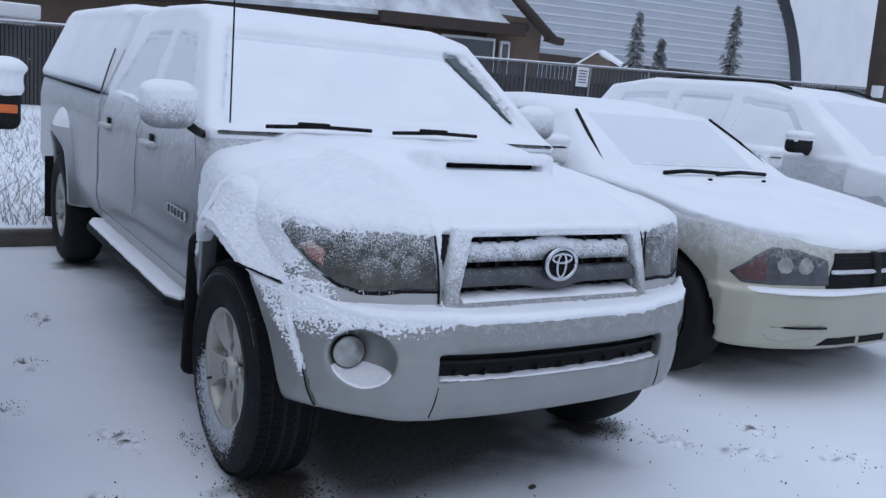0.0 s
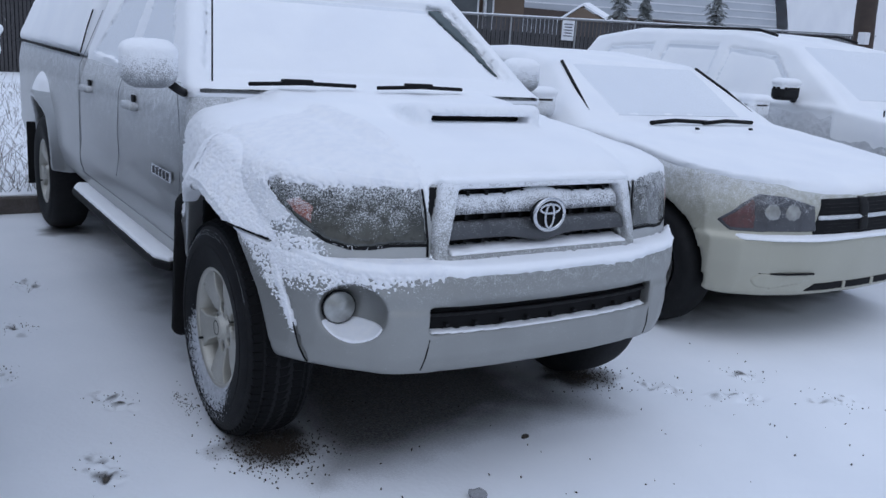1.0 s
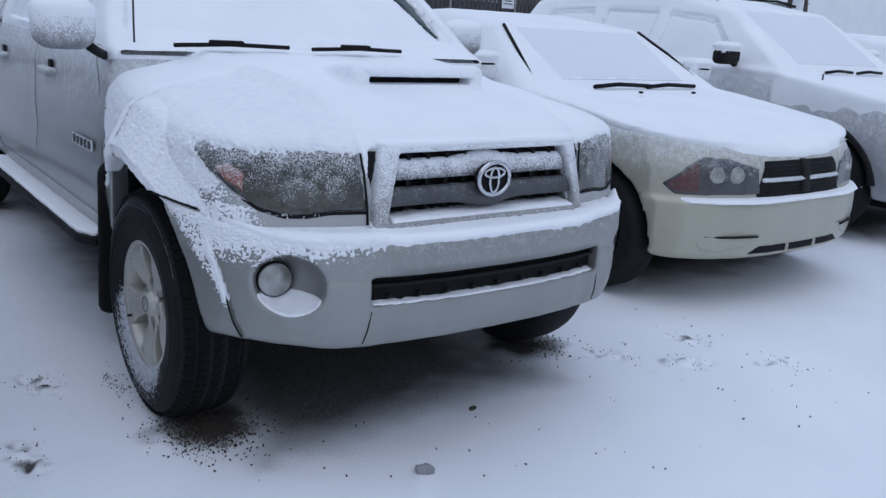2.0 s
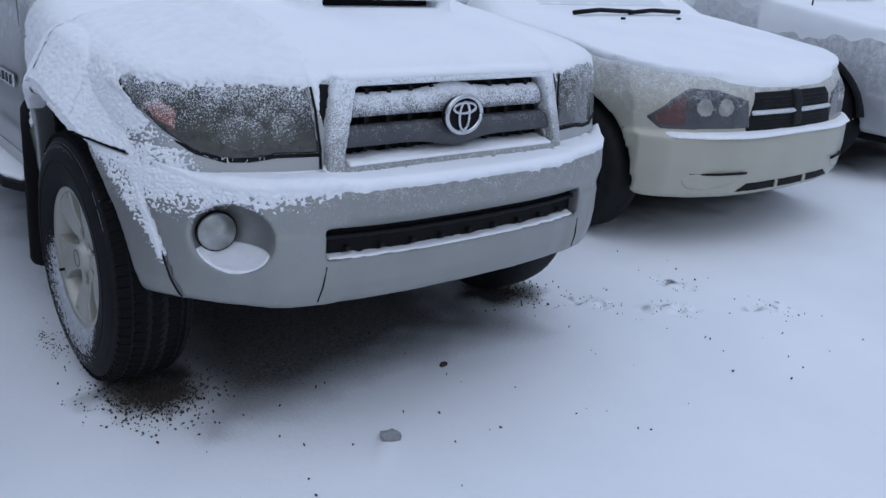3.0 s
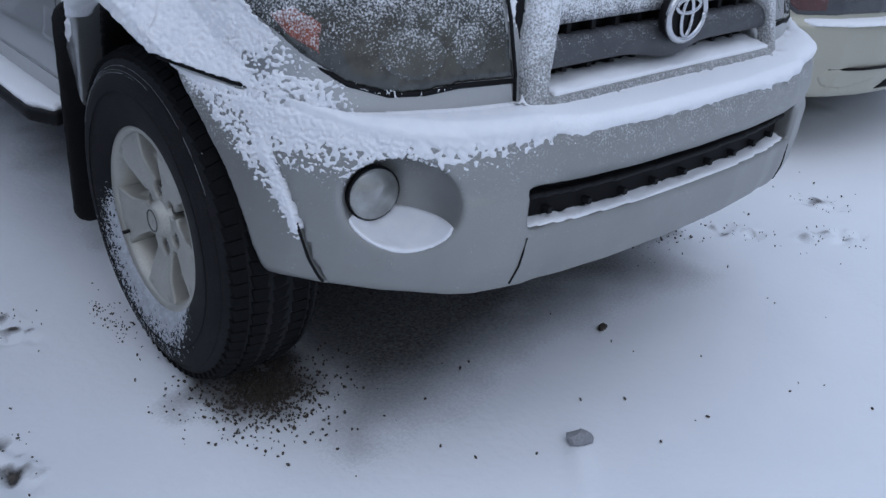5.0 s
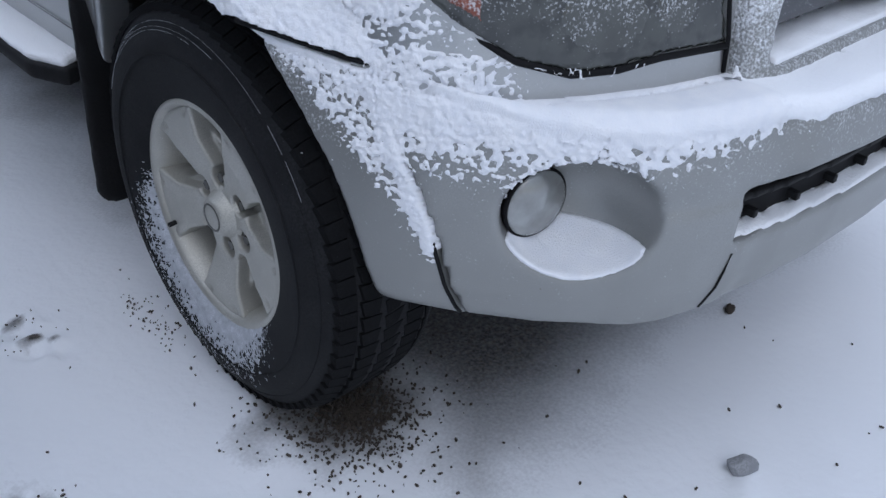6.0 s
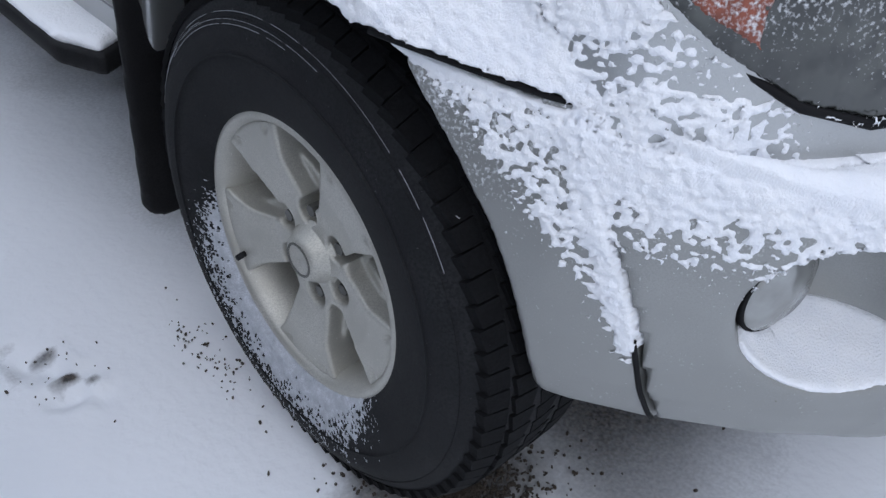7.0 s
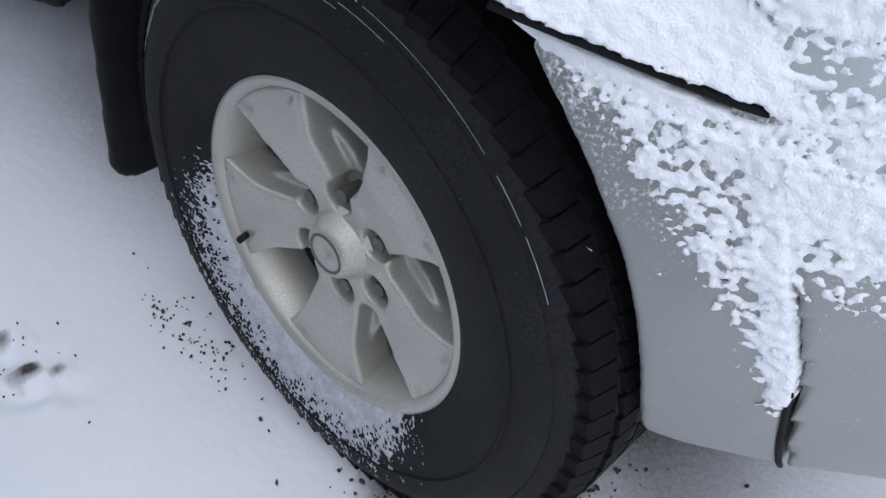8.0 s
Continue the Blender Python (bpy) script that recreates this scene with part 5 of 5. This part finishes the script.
# ---- the dark pickup beside the camera's start ----
van, van_f, _, _ = car("parked_truck", "dark pickup truck parked alongside, snowed over", GREY_PAINT, -2.80, -0.25, 0.98, 0.72, 1.30,
    [(0.0, 0.42), (0.0, 0.90), (0.06, 1.12), (0.2, 1.20), (1.2, 1.30), (1.75, 1.84), (2.5, 1.96), (3.3, 1.92), (3.5, 1.35), (5.2, 1.32), (5.25, 0.5)],
    [0.0, 0.01, 0.03, 0.07, 0.13, 0.22, 0.36], (0.75, 4.1), 0.40, 0.40, [], lambda x, y, z, nx, ny, nz: 0.02 + 0.006 * lump(x, y, z, 0.12, 2) - 0.05 * (z < 0.62), None, 0.035)


def tow_mirror(x, y, z):
    return rbox(x, y, z, (-1.665, 0.80, 1.315), (0.13, 0.05, 0.095), 0.03)


mir = part("side_mirror", shape(tow_mirror, (-1.85, 0.7, 1.19), (-1.5, 0.9, 1.44), 0.008), BLACK, van, "black door mirror with an orange stripe")
part("marker_stripe", box((0.24, 0.012, 0.026), (-1.668, 0.748, 1.285), bevel=0.004), ORANGE, mir)
part("snow_cover", snow_on(tow_mirror, (-1.87, 0.68, 1.17), (-1.48, 0.92, 1.46), 0.008, lambda x, y, z, nx, ny, nz: 0.02 * step01(nz, 0.1, 0.6) + 0.008 * np.clip((z - 1.325) / 0.012, -3, 1) + 0.002 * lump(x, y, z, 0.02, 2)), SNOW, mir)
part("mirror_arm", box((0.16, 0.05, 0.05), (-1.84, 0.83, 1.30), bevel=0.012), BLACK, mir)

# ---- things on the ground ----
rng = random.Random(7)


def pebble(size, seed):
    bm = bmesh.new()
    bmesh.ops.create_icosphere(bm, subdivisions=2, radius=1.0)
    for v in bm.verts:
        v.co *= 1 + 0.22 * noise.noise(v.co * 1.3 + Vector((seed, 0, 0))) + 0.10 * noise.noise(v.co * 3 + Vector((0, seed, 0)))
        v.co = Vector((v.co.x * size[0], v.co.y * size[1], v.co.z * size[2]))
    return bm


tagged(part("stone", pebble((0.034, 0.022, 0.018), 3), STONE, None, "small grey stone lying in the snow", pose(-0.268, -0.09, 0.012, 0, 0, -25)), "", "stone")
tagged(part("chip", pebble((0.022, 0.012, 0.006), 5), GRAVEL, None, "dark flat chip on the snow", pose(0.157, 0.20, 0.006, 0, 0, 20)), "", "stone")
bits_v, bits_f = [], []
ico = bmesh.new()
bmesh.ops.create_icosphere(ico, subdivisions=1, radius=1.0)
ico_v, ico_f = [v.co.copy() for v in ico.verts], [[v.index for v in f.verts] for f in ico.faces]
ico.free()


def bit(x, y, r):
    b = len(bits_v)
    rise = sum(0.014 * math.exp(-((x - wx) ** 2 + ((y - wy) / 0.9) ** 2) / 0.04) for wx, wy in ((-0.765, 0.55), (0.80, 0.60)))
    turn = Euler((rng.uniform(0, 6), rng.uniform(0, 6), rng.uniform(0, 6))).to_matrix()
    sx, sy, sz = r * rng.uniform(0.7, 1.5), r * rng.uniform(0.6, 1.1), r * rng.uniform(0.4, 0.8)
    for v in ico_v:
        w = turn @ Vector((v.x * sx, v.y * sy, v.z * sz))
        bits_v.append((x + w.x, y + w.y, 0.003 + rise + r * 0.3 + w.z))
    bits_f.extend([[b + k for k in f] for f in ico_f])


for _ in range(2100):
    a, r = rng.uniform(0, 6.28), abs(rng.gauss(0, 0.085))
    bit(-0.745 + 1.1 * r * math.cos(a), 0.49 + 1.15 * r * math.sin(a), rng.uniform(0.0016, 0.0048))
for _ in range(420):
    a, r = rng.uniform(0, 6.28), abs(rng.gauss(0, 0.10))
    bit(0.80 + r * math.cos(a), 0.56 + r * math.sin(a), rng.uniform(0.002, 0.005))
for _ in range(90):
    bit(-0.90 + rng.gauss(0, 0.025), 1.02 + rng.gauss(0, 0.09), rng.uniform(0.0016, 0.004))
for _ in range(90):
    bit(rng.uniform(-0.9, 1.9), rng.uniform(-0.6, 0.9), rng.uniform(0.002, 0.0055))
for px, py, turn, size in TRACKS:
    for _ in range(26):
        bit(px + rng.gauss(0, 0.045), py + rng.gauss(0, 0.07), rng.uniform(0.0015, 0.004))
tagged(part("gravel", mesh_from(bits_v, bits_f, False), GRAVEL, None, "loose dark gravel grit showing through snow"), "", "gravel", kind="stuff")

# ---- behind the lot ----
kerb = part("kerb", box((60, 0.17, 0.13), (0, 4.93, 0.06), bevel=0.02), CONCRETE, None, "low concrete kerb edged with snow")
tagged(kerb, "", "kerb", kind="structure")
part("snow_cap", box((60, 0.12, 0.02), (0, 4.95, 0.128), bevel=0.008), SNOW, kerb)

# dry weeds on the verge
wv, wf = [], []
for _ in range(6000):
    x, y = rng.uniform(-3.2, 1.6), 5.05 + 11 * rng.random() ** 1.6
    hgt = rng.uniform(0.04, 0.17) * (2.0 if rng.random() < 0.12 else 1)
    lean = (rng.gauss(0, 0.5) * hgt, rng.gauss(0, 0.4) * hgt)
    a, w = rng.uniform(0, 3.14), rng.uniform(0.0025, 0.006)
    dx, dy = w * math.cos(a), w * math.sin(a)
    b = len(wv)
    wv += [(x - dx, y - dy, 0.11), (x + dx, y + dy, 0.11), (x + lean[0] * 0.6 + dx * 0.7, y + lean[1] * 0.6 + dy * 0.7, 0.11 + hgt * 0.6), (x + lean[0] * 0.6 - dx * 0.7, y + lean[1] * 0.6 - dy * 0.7, 0.11 + hgt * 0.6),
           (x + lean[0] * 1.2 + dx * 0.4, y + lean[1] * 1.2, 0.11 + hgt), (x + lean[0] * 1.2 - dx * 0.4, y + lean[1] * 1.2, 0.11 + hgt)]
    wf += [(b, b + 1, b + 2, b + 3), (b + 3, b + 2, b + 4, b + 5)]
tagged(part("weeds", mesh_from(wv, wf, False), DRY, None, "dry frosted weeds poking through snow"), "", "weeds", kind="stuff")

# chain-link fence with slats
fence = tagged(thing("fence", "tall chain-link fence with dark privacy slats", "fence"), kind="structure")
FENCE_Y = 20.0


def fence_top(x):
    return 1.92 + 0.027 * x


k = 0
for x in np.arange(-6, 34, 2.6):
    part("fence_post", tube([(x, FENCE_Y, 0), (x, FENCE_Y, fence_top(x) + 0.03)], 0.035), WIRE, fence)
part("top_rail", tube([(-6, FENCE_Y - 0.01, fence_top(-6)), (34, FENCE_Y - 0.01, fence_top(34))], 0.03), WIRE, fence)
part("rail_snow", tube([(-6, FENCE_Y - 0.01, fence_top(-6) + 0.03), (34, FENCE_Y - 0.01, fence_top(34) + 0.03)], 0.02), SNOW, fence)
sv, sf = [], []
for x in np.arange(-6, 34, 0.085):
    b = len(sv)
    w = 0.033
    z1 = fence_top(x) - 0.04
    y = FENCE_Y + 0.02 + 0.012 * (int(round(x / 0.085)) % 2)
    sv += [(x - w, y, 0.05), (x + w, y, 0.05), (x + w, y, z1), (x - w, y, z1), (x - w, y + 0.01, 0.05), (x + w, y + 0.01, 0.05), (x + w, y + 0.01, z1), (x - w, y + 0.01, z1)]
    sf += [(b, b + 1, b + 2, b + 3), (b + 5, b + 4, b + 7, b + 6), (b + 1, b + 5, b + 6, b + 2), (b + 4, b, b + 3, b + 7)]
tagged(part("privacy_slat", mesh_from(sv, sf, False), FENCE, fence), kind="stuff")
part("slat_backing", box((40, 0.01, 1.75), (14, FENCE_Y + 0.06, 1.0)), SEAM, fence)
sign = tagged(thing("fence_sign", "small white notice board on the fence", "sign"), "")
part("sign_board", box((0.50, 0.02, 0.62), (17.05, FENCE_Y - 0.05, 2.03), bevel=0.004), WHITE, sign)
for i, z in enumerate((2.22, 2.13, 2.04, 1.95, 1.86)):
    part("print_bar", box((0.36 - 0.05 * (i % 2), 0.004, 0.035), (17.05, FENCE_Y - 0.063, z)), INK, sign)

# brown house
HY = 26.0
house = thing("house", "brown stucco house with snowy roof and bay window", "house")
part("wall", box((22, 6, 3.9), (9.0, HY + 4.0, 1.9)), STUCCO, house)
part("wall", box((5.2, 2.2, 3.6), (17.4, HY + 1.6, 1.8)), STUCCO, house)
part("roof", box((23.5, 1.6, 0.30), (7.6, HY + 0.9, 3.05 + 0.35), (0, -2.2, 0), 0.03), TRIM, house)
rb = bmesh.new()
for pts in (((-5, HY - 0.1, 3.0), (12.6, HY - 0.1, 3.75), (12.6, HY + 6, 7.4), (-5, HY + 6, 6.6)), ((-5, HY - 0.1, 2.82), (12.6, HY - 0.1, 3.57), (12.6, HY + 6, 7.2), (-5, HY + 6, 6.4))):
    rb.faces.new([rb.verts.new(p) for p in pts])
bmesh.ops.bridge_loops(rb, edges=rb.edges[:])
part("roof_snow", rb, SHINGLE_SNOW, house, "roof patched with snow")
bay = bmesh.new()
low = [(12.6, HY + 0.4, 3.75), (13.3, HY - 0.5, 3.72), (17.9, HY - 0.5, 3.85), (18.7, HY + 0.4, 3.9)]
high = [(13.6, HY + 1.6, 5.3), (14.0, HY + 1.0, 5.3), (17.0, HY + 1.0, 5.4), (17.4, HY + 1.6, 5.4)]
lv, hv = [bay.verts.new(p) for p in low], [bay.verts.new(p) for p in high]
for i in range(3):
    bay.faces.new((lv[i], lv[i + 1], hv[i + 1], hv[i]))
bay.faces.new(hv)
part("bay_roof", bay, SHINGLE_SNOW, house)
part("fascia", box((6.2, 0.2, 0.42), (15.65, HY - 0.45, 3.58), (0, -1.3, 0), 0.02), TRIM, house)
part("gable_board", tube([(17.3, HY - 0.3, 5.6), (18.6, HY - 0.3, 4.6), (20.2, HY - 0.3, 3.5)], 0.20), TRIM, house)
part("gable_wall", box((2.6, 0.3, 4.2), (18.7, HY + 0.3, 2.1)), STUCCO, house)
part("bracket", box((0.75, 0.4, 0.28), (20.35, HY - 0.25, 3.48), (0, 8, 0), 0.03), TRIM, house)
for x0, x1, z0, z1 in ((12.9, 14.7, 1.6, 3.12), (15.25, 17.6, 1.7, 3.22), (17.85, 18.3, 1.7, 3.2)):
    w = part("window", box((x1 - x0, 0.10, z1 - z0), ((x0 + x1) / 2, HY - 0.02 + 0.45 - 0.6, (z0 + z1) / 2), (0, -1.5, 0)), WHITE, house, "white framed window")
    part("pane", box((x1 - x0 - 0.22, 0.04, z1 - z0 - 0.22), ((x0 + x1) / 2, HY - 0.24, (z0 + z1) / 2), (0, -1.5, 0)), WINDOW, w)
shed = thing("trailer_roof", "low white snow-covered roof behind the fence", "roof")
part("roof", box((6, 2.5, 0.35), (-1.7, 23, 2.25), bevel=0.04), SNOW, shed)
part("wall", box((5.8, 2.3, 2.1), (-1.7, 23, 1.05)), WHITE, shed)

# small shed
hut = thing("garden_shed", "small grey shed with snow on its gable roof", "shed")
hb = bmesh.new()
front = [hb.verts.new(p) for p in ((37.6, 45, 0), (41.9, 45, 0), (41.9, 45, 3.45), (39.5, 45, 4.3), (37.6, 45, 3.2))]
hb.faces.new(front)
back = bmesh.ops.extrude_face_region(hb, geom=hb.faces[:])
for v in back["geom"]:
    if isinstance(v, bmesh.types.BMVert):
        v.co += Vector((3.4, 3.2, 0))
part("wall", hb, STUCCO, hut)
for p, q in (((39.5, 44.9, 4.4), (42.1, 44.9, 3.45)), ((39.5, 44.9, 4.4), (37.3, 44.9, 3.15))):
    f = bmesh.new()
    vs = [f.verts.new(v) for v in (p, q, (q[0] + 3.5, q[1] + 3.3, q[2] + 0.3), (p[0] + 3.5, p[1] + 3.3, p[2] + 0.3))]
    f.faces.new(vs)
    ex = bmesh.ops.extrude_face_region(f, geom=f.faces[:])
    for v in ex["geom"]:
        if isinstance(v, bmesh.types.BMVert):
            v.co.z += 0.16
    part("roof", f, SNOW, hut)

# arched storage hall: ribbed end wall and white skin
hall = thing("storage_hall", "huge arched steel hall with ribbed end wall", "warehouse")
HC, HR, HYY = 72.0, 35.5, 80.0
arc = [(HC + HR * math.cos(a), HR * 0.82 * math.sin(a)) for a in np.linspace(0, math.pi, 49)]
eb = bmesh.new()
eb.faces.new([eb.verts.new((x, HYY, z)) for x, z in arc])
part("end_wall", eb, STEEL, hall)
for i in range(30):
    z = 0.9 + 0.95 * i
    half_w = HR * math.sqrt(max(0.0, 1 - (z / (HR * 0.82)) ** 2))
    part("rib", box((2 * half_w - 0.4, 0.10, 0.16), (HC, HYY - 0.06, z), (0, -1.3, 0)), WHITE, hall)
sb = bmesh.new()
r0 = [sb.verts.new((x, HYY - 1.2, z)) for x, z in [(HC + (HR + 0.9) * math.cos(a), (HR + 0.9) * 0.82 * math.sin(a)) for a in np.linspace(0, math.pi, 49)]]
r1 = [sb.verts.new((v.co.x + 110, HYY + 18, v.co.z)) for v in r0]
for i in range(48):
    sb.faces.new((r0[i], r0[i + 1], r1[i + 1], r1[i]))
part("arched_skin", smooth(sb), WHITE_SKIN, hall, "white arched skin of the hall")
part("plinth", box((2 * HR, 0.3, 1.0), (HC, HYY - 0.3, 5.2)), TRIM, hall)


# spruces
def spruce(x, y, base, height, width, seed):
    r = random.Random(seed)
    th = tagged(thing("spruce", "thin frosted spruce tree, paled as by haze", "tree", "spruces by the hall"), "")
    part("trunk", tube([(x, y, 0), (x, y, base + height)], 0.12, taper=0.15), BARK, th)
    v, f = [], []
    for _ in range(900):
        t = r.random() ** 1.3
        z = base - 1.0 + (height + 1.0) * t
        reach = width * (1 - t) ** 0.8 * (0.35 + 0.65 * abs(math.sin(13 * t + seed)))
        a = r.uniform(0, 6.28)
        d = reach * r.uniform(0.1, 1)
        px, py, pz = x + d * math.cos(a), y + d * math.sin(a), z - 0.25 * d
        s = r.uniform(0.10, 0.22)
        b = len(v)
        u = Vector((math.cos(a), math.sin(a), -0.35)) * s * 1.6
        w = Vector((-math.sin(a), math.cos(a), r.uniform(-0.4, 0.4))) * s * 0.6
        p = Vector((px, py, pz))
        v += [p - w, p + u, p + w, p + Vector((0, 0, s * 0.5))]
        f += [(b, b + 1, b + 2), (b, b + 3, b + 1), (b + 2, b + 1, b + 3)]
    part("crown", mesh_from(v, f, False), NEEDLE, th)


spruce(36.4, 38, 3.2, 3.4, 0.95, 1)
spruce(39.0, 38.5, 3.2, 2.1, 0.8, 2)
spruce(44.9, 38, 3.6, 4.4, 1.0, 3)
pole = thing("utility_pole", "dark brown wooden utility pole", "pole")
part("shaft", tube([(23.95, 14, 0), (23.6, 14, 3), (23.25, 14, 9)], 0.30, 16), BARK, pole)
part("pole_box", box((0.25, 0.25, 0.35), (23.3, 13.75, 2.35), bevel=0.02), WHITE, pole)
